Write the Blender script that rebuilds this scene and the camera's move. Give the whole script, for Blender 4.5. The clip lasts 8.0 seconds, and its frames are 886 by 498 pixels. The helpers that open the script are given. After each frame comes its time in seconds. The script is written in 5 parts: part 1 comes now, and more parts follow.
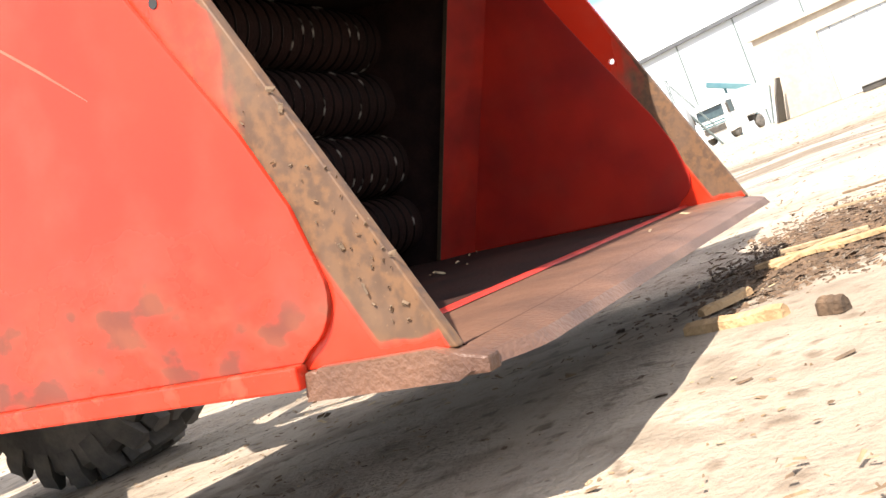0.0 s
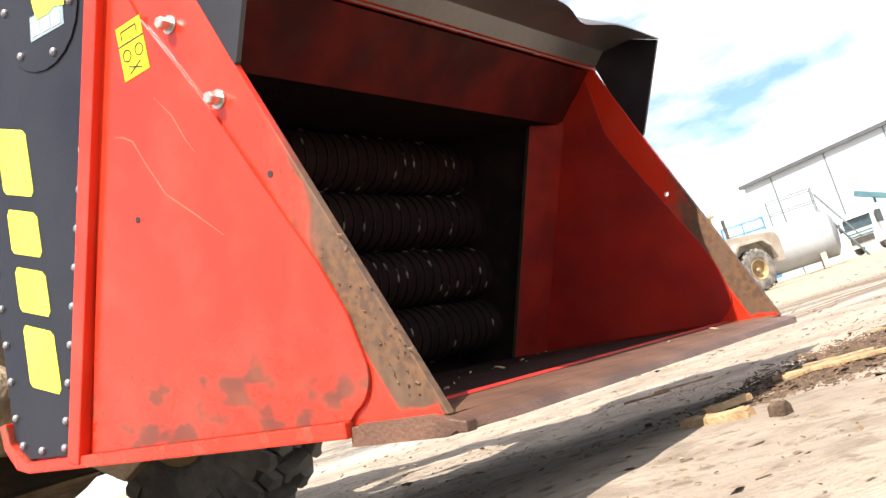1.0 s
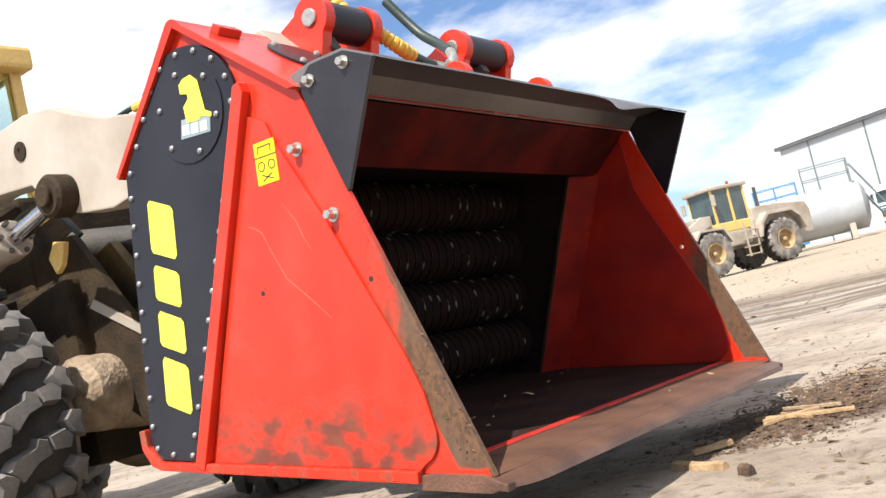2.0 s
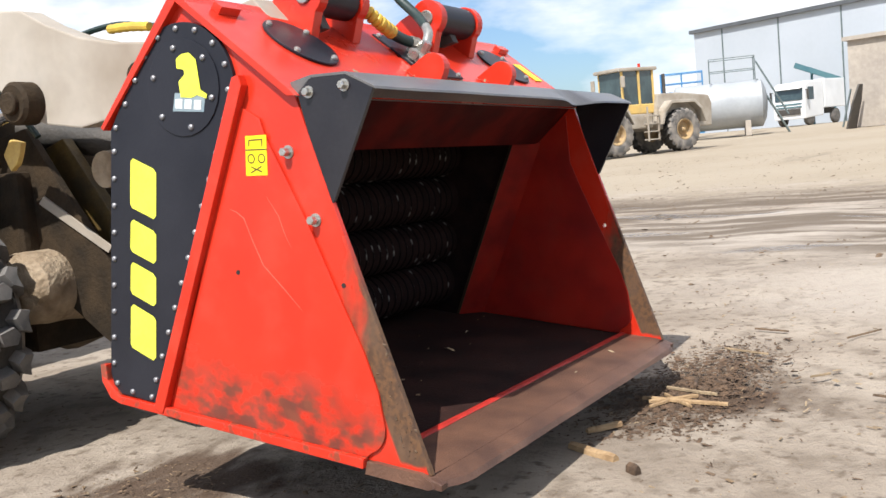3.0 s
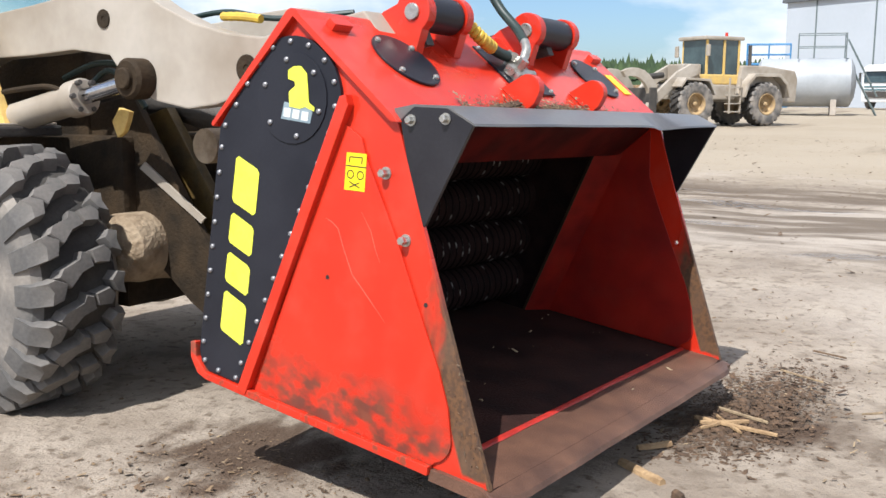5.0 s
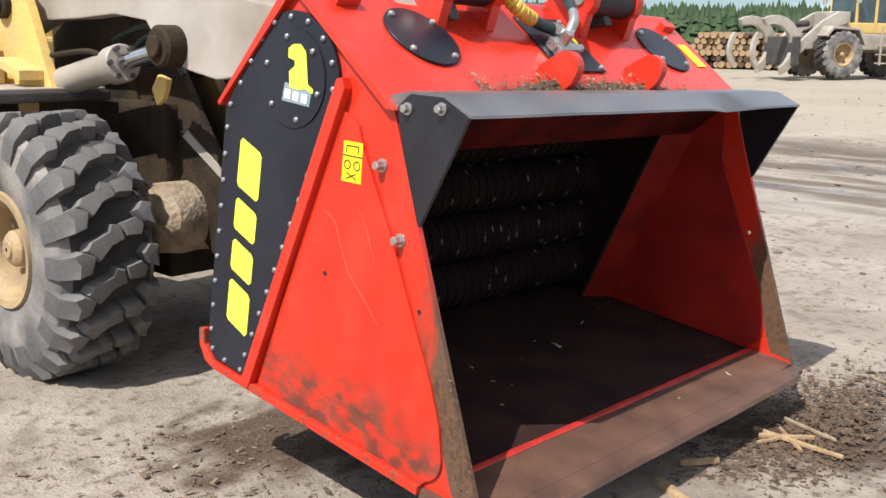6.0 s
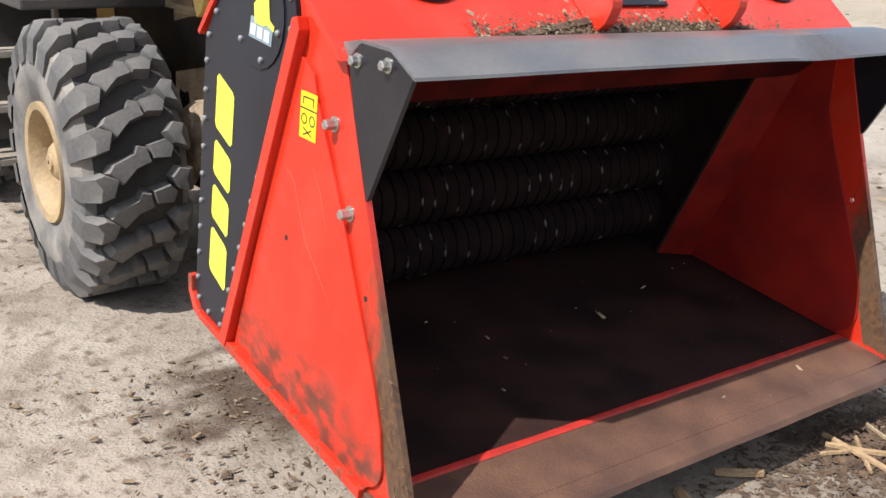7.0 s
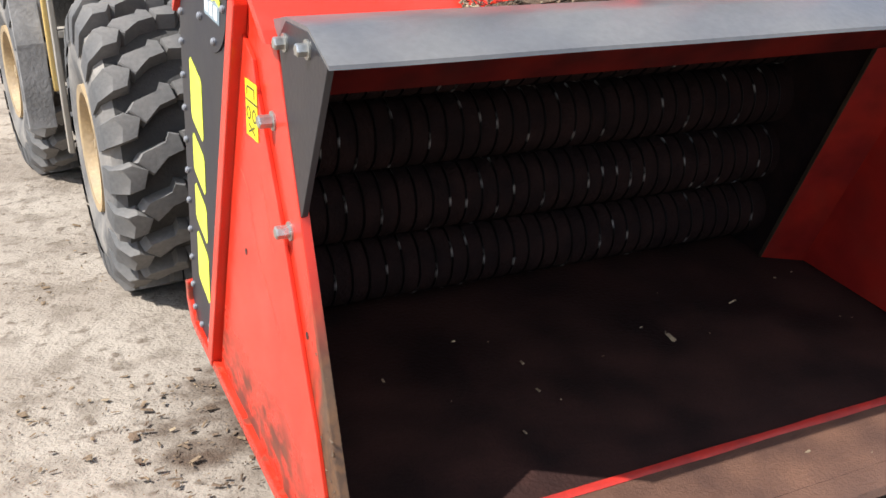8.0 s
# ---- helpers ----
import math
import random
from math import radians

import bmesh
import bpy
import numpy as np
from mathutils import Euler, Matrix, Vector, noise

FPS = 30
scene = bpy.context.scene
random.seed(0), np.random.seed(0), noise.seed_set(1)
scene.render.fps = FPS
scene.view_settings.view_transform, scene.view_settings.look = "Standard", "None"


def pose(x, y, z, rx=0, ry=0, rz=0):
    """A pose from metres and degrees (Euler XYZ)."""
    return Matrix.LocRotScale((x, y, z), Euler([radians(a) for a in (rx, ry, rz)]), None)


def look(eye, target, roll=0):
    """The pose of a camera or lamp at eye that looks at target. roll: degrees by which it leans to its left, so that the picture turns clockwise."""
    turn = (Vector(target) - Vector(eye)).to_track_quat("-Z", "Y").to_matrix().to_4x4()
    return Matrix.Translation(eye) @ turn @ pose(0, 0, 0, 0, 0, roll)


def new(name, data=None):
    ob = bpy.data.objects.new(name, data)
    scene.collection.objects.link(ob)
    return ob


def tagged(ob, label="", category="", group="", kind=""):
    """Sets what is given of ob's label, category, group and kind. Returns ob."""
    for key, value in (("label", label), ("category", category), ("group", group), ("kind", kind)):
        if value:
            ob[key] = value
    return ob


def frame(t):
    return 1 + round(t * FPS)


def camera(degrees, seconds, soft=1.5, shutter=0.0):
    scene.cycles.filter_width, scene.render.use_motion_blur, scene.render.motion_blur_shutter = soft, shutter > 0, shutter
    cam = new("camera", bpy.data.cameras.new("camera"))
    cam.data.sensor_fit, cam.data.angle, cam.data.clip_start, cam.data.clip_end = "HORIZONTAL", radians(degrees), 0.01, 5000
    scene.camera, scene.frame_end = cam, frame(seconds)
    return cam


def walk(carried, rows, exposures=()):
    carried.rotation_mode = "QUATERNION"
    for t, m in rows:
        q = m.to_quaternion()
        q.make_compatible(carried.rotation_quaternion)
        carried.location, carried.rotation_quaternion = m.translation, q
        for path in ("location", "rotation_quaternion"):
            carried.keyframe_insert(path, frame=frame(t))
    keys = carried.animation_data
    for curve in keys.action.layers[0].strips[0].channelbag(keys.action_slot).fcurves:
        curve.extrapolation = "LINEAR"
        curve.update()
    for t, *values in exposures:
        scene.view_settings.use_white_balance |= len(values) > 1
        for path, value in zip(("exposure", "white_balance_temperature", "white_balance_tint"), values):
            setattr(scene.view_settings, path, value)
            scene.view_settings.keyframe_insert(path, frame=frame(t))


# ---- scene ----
cam = camera(48.24, 8.0)
PATH = [
    (0, pose(-1.085, -0.559, 0.363, 90.51, 20.68, -62.76)),
    (0.5, pose(-1.212, -0.789, 0.290, 99.53, 18.62, -53.39)),
    (1, pose(-1.524, -1.056, 0.281, 98.62, 17.34, -54.70)),
    (1.2, pose(-1.652, -1.082, 0.318, 99.14, 16.95, -53.35)),
    (2.3, pose(-2.230, -1.564, 0.824, 91.18, 10.33, -55.02)),
    (2.5, pose(-2.275, -1.515, 0.974, 87.71, 8.29, -56.93)),
    (3, pose(-2.472, -1.556, 1.227, 84.56, 5.15, -59.83)),
    (3.5, pose(-2.650, -1.563, 1.440, 82.41, -0.90, -57.34)),
    (4, pose(-2.765, -1.544, 1.449, 82.62, 1.35, -59.18)),
    (4.2, pose(-2.795, -1.531, 1.481, 81.68, 0.94, -58.95)),
    (5.3, pose(-2.517, -1.655, 1.569, 80.98, -0.19, -53.22)),
    (5.5, pose(-2.432, -1.705, 1.611, 80.15, 0.42, -50.97)),
    (6, pose(-2.097, -1.712, 1.666, 78.06, -0.99, -47.75)),
    (6.5, pose(-1.720, -1.728, 1.776, 74.87, 0.08, -42.52)),
    (7, pose(-1.268, -1.757, 1.826, 71.10, -2.02, -36.33)),
    (7.5, pose(-0.869, -1.640, 1.796, 69.22, -1.83, -30.85)),
    (8, pose(-0.550, -1.555, 1.782, 69.04, 0.55, -26.44)),
]
walk(cam, PATH, [(0, 1.5, 7200, 12), (0.4, 1.38, 7200, 12), (1.2, 1.1, 7000, 12), (2.3, 0.65, 6700, 11), (3.0, 0.47, 6500, 10), (5.3, 0.42, 6300, 10), (7.0, 0.5, 6300, 10), (8.0, 0.70, 6200, 9)])

# ---- world and sun ----
SUN = Vector((-0.5885, -0.0474, 0.8071)).normalized()
world = bpy.data.worlds.new("sky")
scene.world = world
world.use_nodes = True
wn, wl = world.node_tree.nodes, world.node_tree.links
wn.clear()
w_out = wn.new("ShaderNodeOutputWorld")
w_bg = wn.new("ShaderNodeBackground")
w_sky = wn.new("ShaderNodeTexSky")
w_sky.sky_type = "NISHITA"
w_sky.sun_disc = False
w_sky.sun_elevation = math.asin(SUN.z)
w_sky.sun_rotation = math.atan2(SUN.x, SUN.y)
w_geo = wn.new("ShaderNodeTexCoord")
w_map = wn.new("ShaderNodeMapping")
w_map.inputs["Scale"].default_value = (2.0, 2.0, 5.5)
w_noise = wn.new("ShaderNodeTexNoise")
w_noise.inputs["Scale"].default_value = 1.6
w_noise.inputs["Detail"].default_value = 7
w_noise.inputs["Roughness"].default_value = 0.55
w_ramp = wn.new("ShaderNodeValToRGB")
w_ramp.color_ramp.elements[0].position = 0.40
w_ramp.color_ramp.elements[1].position = 0.58
w_mix = wn.new("ShaderNodeMix")
w_mix.data_type = "RGBA"
w_mix.inputs["B"].default_value = (17.0, 17.3, 17.8, 1)
wl.new(w_geo.outputs["Generated"], w_map.inputs["Vector"])
wl.new(w_map.outputs["Vector"], w_noise.inputs["Vector"])
wl.new(w_noise.outputs["Fac"], w_ramp.inputs["Fac"])
wl.new(w_ramp.outputs["Color"], w_mix.inputs["Factor"])
w_tint = wn.new("ShaderNodeMix")
w_tint.data_type, w_tint.blend_type = "RGBA", "MULTIPLY"
w_tint.inputs["Factor"].default_value = 1.0
w_tint.inputs["B"].default_value = (1.45, 1.75, 2.15, 1)
wl.new(w_sky.outputs["Color"], w_tint.inputs["A"])
wl.new(w_tint.outputs["Result"], w_mix.inputs["A"])
wl.new(w_mix.outputs["Result"], w_bg.inputs["Color"])
w_bg.inputs["Strength"].default_value = 0.05
wl.new(w_bg.outputs["Background"], w_out.inputs["Surface"])

sun_data = bpy.data.lights.new("sun", "SUN")
sun_data.energy = 4.8
sun_data.angle = radians(0.5)
sun_data.color = (1.0, 0.965, 0.92)
sun = new("sun", sun_data)
sun.matrix_world = look(SUN * 50, (0, 0, 0))

# ---- materials ----
def mat(name, a, b=None, scale=6.0, rough=0.6, metal=0.0, bump=0.15, fine=60.0, lo=0.35, hi=0.65, spec=0.5, grain=0.25):
    """Two tones mixed by a coarse noise, a fine grain on top, and a slight relief."""
    m = bpy.data.materials.new(name)
    m.use_nodes = True
    n, l = m.node_tree.nodes, m.node_tree.links
    p = n["Principled BSDF"]
    b = b or tuple(c * 0.8 for c in a)
    co = n.new("ShaderNodeTexCoord")
    n1 = n.new("ShaderNodeTexNoise")
    n1.inputs["Scale"].default_value, n1.inputs["Detail"].default_value = scale, 6
    n2 = n.new("ShaderNodeTexNoise")
    n2.inputs["Scale"].default_value, n2.inputs["Detail"].default_value = fine, 4
    r = n.new("ShaderNodeValToRGB")
    r.color_ramp.elements[0].position, r.color_ramp.elements[1].position = lo, hi
    r.color_ramp.elements[0].color, r.color_ramp.elements[1].color = (*a, 1), (*b, 1)
    g = n.new("ShaderNodeMix")
    g.data_type, g.blend_type = "RGBA", "OVERLAY"
    g.inputs["Factor"].default_value = grain
    bp = n.new("ShaderNodeBump")
    bp.inputs["Strength"].default_value, bp.inputs["Distance"].default_value = bump, 0.02
    rr = n.new("ShaderNodeMapRange")
    rr.inputs["To Min"].default_value, rr.inputs["To Max"].default_value = max(0.05, rough - 0.12), min(1, rough + 0.12)
    for q in (n1, n2):
        l.new(co.outputs["Object"], q.inputs["Vector"])
    l.new(n1.outputs["Fac"], r.inputs["Fac"])
    l.new(r.outputs["Color"], g.inputs["A"])
    l.new(n2.outputs["Fac"], g.inputs["B"])
    l.new(g.outputs["Result"], p.inputs["Base Color"])
    l.new(n1.outputs["Fac"], rr.inputs["Value"])
    l.new(rr.outputs["Result"], p.inputs["Roughness"])
    l.new(n2.outputs["Fac"], bp.inputs["Height"])
    l.new(bp.outputs["Normal"], p.inputs["Normal"])
    p.inputs["Metallic"].default_value = metal
    p.inputs["Specular IOR Level"].default_value = spec
    return m


def maths(n, l, op, a, b=None, c=None):
    q = n.new("ShaderNodeMath")
    q.operation = op
    for i, v in enumerate((a, b, c)):
        if v is None:
            continue
        if isinstance(v, (int, float)):
            q.inputs[i].default_value = v
        else:
            l.new(v, q.inputs[i])
    return q.outputs[0]


def smooth(n, l, v, lo, hi):
    q = n.new("ShaderNodeMapRange")
    q.interpolation_type = "SMOOTHSTEP"
    q.inputs["From Min"].default_value, q.inputs["From Max"].default_value = lo, hi
    l.new(v, q.inputs["Value"])
    return q.outputs["Result"]


def blend(n, l, f, a, b):
    q = n.new("ShaderNodeMix")
    q.data_type = "RGBA"
    l.new(f, q.inputs["Factor"])
    for key, v in (("A", a), ("B", b)):
        if isinstance(v, tuple):
            q.inputs[key].default_value = (*v, 1)
        else:
            l.new(v, q.inputs[key])
    return q.outputs["Result"]


def noise_of(n, l, co, scale, detail=6, stretch=None):
    if stretch:
        mp = n.new("ShaderNodeMapping")
        mp.inputs["Scale"].default_value = stretch
        l.new(co, mp.inputs["Vector"])
        co = mp.outputs["Vector"]
    q = n.new("ShaderNodeTexNoise")
    q.inputs["Scale"].default_value, q.inputs["Detail"].default_value = scale, detail
    l.new(co, q.inputs["Vector"])
    return q.outputs["Fac"]


RED, RED2 = (0.59, 0.031, 0.012), (0.53, 0.026, 0.010)


def red_paint(name, worn):
    """Red enamel; worn: 'edge' scrapes brown along the leading edge, 'low' dirt smears near the bottom, 'lip' bare
    steel; 'inside' and 'cheek' mix dirt with painted shade, 'liner' is painted shade.
    """
    m = bpy.data.materials.new(name)
    m.use_nodes = True
    n, l = m.node_tree.nodes, m.node_tree.links
    p = n["Principled BSDF"]
    co = n.new("ShaderNodeTexCoord").outputs["Object"]
    sep = n.new("ShaderNodeSeparateXYZ")
    l.new(co, sep.inputs[0])
    y, z = sep.outputs["Y"], sep.outputs["Z"]
    coarse = noise_of(n, l, co, 3.0)
    fine = noise_of(n, l, co, 150.0, 3)
    mid = noise_of(n, l, co, 14.0, 8)
    col = blend(n, l, smooth(n, l, coarse, 0.35, 0.65), RED, RED2)
    grain = noise_of(n, l, co, 48.0, 10)
    steel = blend(n, l, smooth(n, l, grain, 0.38, 0.62), (0.135, 0.066, 0.029), (0.075, 0.039, 0.021))
    steel = blend(n, l, maths(n, l, "MULTIPLY", smooth(n, l, mid, 0.40, 0.65), 0.6), steel, (0.10, 0.054, 0.031))
    steel = blend(n, l, smooth(n, l, fine, 0.64, 0.80), steel, (0.17, 0.095, 0.048))
    rough = 0.25
    mask = None
    if worn == "edge":
        d = maths(n, l, "SUBTRACT", maths(n, l, "MULTIPLY", y, 0.893), maths(n, l, "MULTIPLY", z, 0.45))
        up = maths(n, l, "ADD", z, maths(n, l, "MULTIPLY", d, 1.6))
        up = maths(n, l, "ADD", up, maths(n, l, "MULTIPLY", maths(n, l, "SUBTRACT", noise_of(n, l, co, 16, 6, (1, 1, 0.4)), 0.5), 0.42))
        mask = maths(n, l, "SUBTRACT", 1.0, smooth(n, l, up, 0.46, 0.68))
        low = smooth(n, l, maths(n, l, "ADD", z, maths(n, l, "MULTIPLY", maths(n, l, "SUBTRACT", mid, 0.5), 0.05)), 0.012, 0.03)
        mask = maths(n, l, "MULTIPLY", mask, low)
        mask = maths(n, l, "MULTIPLY", mask, maths(n, l, "SUBTRACT", 1.0, smooth(n, l, d, 0.088, 0.100)))
        bare = maths(n, l, "SUBTRACT", 1.0, smooth(n, l, maths(n, l, "ADD", d, maths(n, l, "MULTIPLY", maths(n, l, "SUBTRACT", mid, 0.5), 0.03)), 0.004, 0.012))
        bare = maths(n, l, "MULTIPLY", bare, maths(n, l, "SUBTRACT", 1.0, smooth(n, l, z, 0.5, 0.75)))
        mask = maths(n, l, "MAXIMUM", mask, bare)
    elif worn == "low":
        h = maths(n, l, "ADD", z, maths(n, l, "MULTIPLY", maths(n, l, "SUBTRACT", noise_of(n, l, co, 5, 5), 0.5), 0.34))
        band = maths(n, l, "SUBTRACT", 1.0, smooth(n, l, h, 0.10, 0.27))
        smear = smooth(n, l, noise_of(n, l, co, 17, 12, (1, 0.8, 1.2)), 0.36, 0.62)
        mask = maths(n, l, "MULTIPLY", maths(n, l, "MULTIPLY", band, smear), 0.85)
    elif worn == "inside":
        # stains plus the shade under the roof, painted as near-black red
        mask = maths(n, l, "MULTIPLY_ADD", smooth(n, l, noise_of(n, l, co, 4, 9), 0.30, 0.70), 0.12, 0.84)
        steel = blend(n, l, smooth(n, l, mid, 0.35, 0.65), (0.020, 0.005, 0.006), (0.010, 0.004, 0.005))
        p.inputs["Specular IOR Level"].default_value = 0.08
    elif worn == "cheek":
        # some dirt, and the shade beside the drums painted into the red
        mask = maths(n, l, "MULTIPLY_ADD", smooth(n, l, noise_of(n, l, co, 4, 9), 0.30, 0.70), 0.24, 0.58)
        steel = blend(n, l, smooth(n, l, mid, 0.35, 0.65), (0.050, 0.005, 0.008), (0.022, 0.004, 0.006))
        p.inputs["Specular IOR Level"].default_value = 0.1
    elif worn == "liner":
        # the inner side's shade painted as a darker crimson
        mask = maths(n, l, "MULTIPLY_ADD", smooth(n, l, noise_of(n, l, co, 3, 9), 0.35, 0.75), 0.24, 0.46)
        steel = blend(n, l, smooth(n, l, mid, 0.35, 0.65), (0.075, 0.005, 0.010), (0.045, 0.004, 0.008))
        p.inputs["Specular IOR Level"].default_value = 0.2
    elif worn == "flange":
        mask = maths(n, l, "MULTIPLY", smooth(n, l, noise_of(n, l, co, 20, 8, (1, 1, 1)), 0.52, 0.66), 0.7)
    if worn == "low":
        steel = blend(n, l, smooth(n, l, mid, 0.35, 0.65), (0.120, 0.050, 0.026), (0.055, 0.028, 0.017))
    if mask is not None:
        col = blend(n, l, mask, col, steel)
        rr = maths(n, l, "MULTIPLY_ADD", mask, 0.35, rough)
        l.new(rr, p.inputs["Roughness"])
    else:
        l.new(maths(n, l, "MULTIPLY_ADD", coarse, 0.2, rough - 0.1), p.inputs["Roughness"])
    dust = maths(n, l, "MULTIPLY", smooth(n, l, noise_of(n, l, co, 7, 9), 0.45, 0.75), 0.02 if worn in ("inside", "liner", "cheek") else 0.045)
    col = blend(n, l, dust, col, (0.42, 0.30, 0.22))
    l.new(col, p.inputs["Base Color"])
    bp = n.new("ShaderNodeBump")
    bp.inputs["Strength"].default_value, bp.inputs["Distance"].default_value = 0.12, 0.01
    l.new(maths(n, l, "ADD", coarse, maths(n, l, "MULTIPLY", fine, 0.12)), bp.inputs["Height"])
    l.new(bp.outputs["Normal"], p.inputs["Normal"])
    return m


M_RED = red_paint("red_enamel", "")
M_RED_EDGE = red_paint("red_enamel_scraped_edge", "edge")
M_RED_LOW = red_paint("red_enamel_dirty_foot", "low")
M_RED_FLANGE = red_paint("red_enamel_rubbed", "flange")
M_RED_IN = red_paint("dirty_red_enamel_deep_shade", "inside")
M_RED_LINER = red_paint("red_enamel_shade_toned", "liner")
M_RED_CHEEK = red_paint("dirty_red_enamel_shade_toned", "cheek")
M_SEAM = mat("rubbed_red_seam", (0.46, 0.026, 0.016), (0.32, 0.020, 0.014), 14, 0.5, 0, 0.1)
M_SCRATCH = mat("scratched_red_paint", (0.64, 0.11, 0.065), (0.58, 0.07, 0.045), 30, 0.6, 0, 0.1)
M_LIP = mat("worn_lip_steel", (0.158, 0.080, 0.051), (0.085, 0.043, 0.030), 5, 0.48, 0.1, 0.25, 120)
M_EDGE = mat("scuffed_edge_steel", (0.30, 0.25, 0.22), (0.16, 0.12, 0.10), 18, 0.45, 0.5, 0.4, 150)
# worn steel, its tone lowered to hold the shade inside the bucket
M_FLOOR = mat("worn_floor_steel_shade_toned", (0.016, 0.008, 0.007), (0.042, 0.018, 0.014), 4, 0.75, 0.0, 0.3, 80, spec=0.15)
M_BLACK = mat("black_satin_paint", (0.014, 0.015, 0.021), (0.020, 0.021, 0.028), 4, 0.36, 0.0, 0.03, 90, spec=0.25, grain=0.12)
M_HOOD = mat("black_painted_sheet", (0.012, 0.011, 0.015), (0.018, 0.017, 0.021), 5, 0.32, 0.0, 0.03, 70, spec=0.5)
# hood top: dust, and sky sheen painted in as a paler grey
M_HOOD_TOP = mat("dusty_black_sheet_sky_sheen", (0.080, 0.079, 0.084), (0.135, 0.128, 0.122), 3, 0.34, 0.0, 0.04, 60, spec=0.8)
# dark steel taken near black, so the recess's shade sits in the colour
M_DRUM = mat("dark_steel_shade_toned", (0.011, 0.007, 0.007), (0.020, 0.011, 0.010), 12, 0.85, 0.0, 0.3, 90, spec=0.05)
# pale noise peaks on dark steel are glints painted into the base colour
M_DISC = mat("dark_disc_steel_painted_glints", (0.005, 0.004, 0.004), (0.19, 0.18, 0.17), 14, 0.45, 0.3, 0.1, 90, 0.60, 0.70, spec=0.06)
M_ZINC = mat("zinc_plated_steel", (0.55, 0.54, 0.50), (0.40, 0.38, 0.34), 40, 0.3, 0.8, 0.05, 120)
M_BOLT = mat("dull_grey_bolt", (0.30, 0.30, 0.31), (0.20, 0.20, 0.21), 40, 0.45, 0.5, 0.05, 120)
M_DECAL = mat("yellow_vinyl", (0.80, 0.86, 0.08), (0.74, 0.78, 0.06), 8, 0.4, 0, 0.02)
M_STICKER = mat("warning_yellow_vinyl", (0.85, 0.66, 0.01), (0.80, 0.60, 0.01), 8, 0.4, 0, 0.02)
M_INK = mat("black_print", (0.02, 0.02, 0.02), None, 20, 0.5, 0, 0.02)
M_PLATE = mat("grey_blue_vinyl", (0.20, 0.27, 0.31), (0.26, 0.33, 0.36), 14, 0.4, 0, 0.02)
M_WHITE = mat("white_vinyl", (0.72, 0.74, 0.74), (0.62, 0.64, 0.64), 20, 0.4, 0, 0.02)
M_CREAM = mat("dusty_cream_paint", (0.43, 0.385, 0.325), (0.29, 0.245, 0.19), 1.6, 0.5, 0, 0.03, 18, grain=0.10)
M_YELLOW = mat("dusty_yellow_paint", (0.70, 0.47, 0.13), (0.58, 0.40, 0.15), 4, 0.6, 0, 0.15, 50)
M_RIM = mat("dusty_tan_rim_paint", (0.42, 0.29, 0.14), (0.29, 0.21, 0.125), 6, 0.65, 0, 0.2, 60)
M_TYRE = mat("dusty_black_rubber", (0.090, 0.086, 0.082), (0.185, 0.168, 0.150), 5, 0.8, 0, 0.12, 60, 0.4, 0.7)
M_GROOVE = mat("dark_rubber_with_groove_shade", (0.030, 0.028, 0.026), (0.060, 0.054, 0.047), 6, 0.9, 0, 0.3, 60)
M_FLAP = mat("dusty_grey_rubber_flap", (0.26, 0.245, 0.23), (0.15, 0.14, 0.13), 6, 0.8, 0, 0.2, 50)
M_LEAF = mat("dry_brown_litter", (0.24, 0.165, 0.095), (0.13, 0.085, 0.05), 22, 0.95, 0, 0.4, 60)
M_SIDEWALL = mat("dust_caked_sidewall_rubber", (0.10, 0.095, 0.09), (0.26, 0.232, 0.20), 3.5, 0.85, 0, 0.2, 40, 0.38, 0.62)
M_GRIME = mat("oily_grime_on_steel", (0.022, 0.017, 0.012), (0.050, 0.034, 0.020), 6, 0.8, 0.0, 0.3, 50, spec=0.15)
M_MUD = mat("dried_pale_mud", (0.36, 0.28, 0.19), (0.22, 0.16, 0.10), 11, 0.95, 0, 0.8, 30)
M_CHROME = mat("chromed_rod", (0.60, 0.60, 0.62), (0.5, 0.5, 0.52), 10, 0.15, 1.0, 0.02)
M_HOSE = mat("black_green_hose_rubber", (0.012, 0.030, 0.026), (0.020, 0.034, 0.030), 12, 0.45, 0, 0.05)
M_WRAP = mat("yellow_spiral_wrap", (0.62, 0.42, 0.05), (0.50, 0.33, 0.05), 15, 0.5, 0, 0.1)
M_GLASSY = mat("dark_cab_glass", (0.03, 0.05, 0.055), (0.05, 0.08, 0.085), 2, 0.08, 0, 0.0, 10, spec=0.8)
M_OILY = mat("oily_yellow_paint", (0.13, 0.08, 0.018), (0.05, 0.032, 0.012), 6, 0.6, 0, 0.2, 50)
M_GLASS = mat("clear_cab_glass", (0.75, 0.86, 0.86), (0.70, 0.82, 0.82), 1, 0.05, 0, 0.0, 10)
M_GLASS.node_tree.nodes["Principled BSDF"].inputs["Transmission Weight"].default_value = 1.0
M_GLASS.node_tree.nodes["Principled BSDF"].inputs["IOR"].default_value = 1.1
M_WOOD = mat("pale_split_wood", (0.40, 0.27, 0.145), (0.26, 0.165, 0.085), 14, 0.85, 0, 0.5, 60)
M_BARK = mat("dark_bark_chips", (0.14, 0.085, 0.05), (0.055, 0.035, 0.022), 20, 0.95, 0, 0.5, 60)
M_CHIP = mat("trodden_brown_chips", (0.17, 0.112, 0.068), (0.085, 0.056, 0.036), 25, 0.95, 0, 0.5, 60)
M_SOIL = mat("brown_bark_soil", (0.15, 0.095, 0.055), (0.065, 0.042, 0.027), 30, 0.95, 0, 0.9, 160)
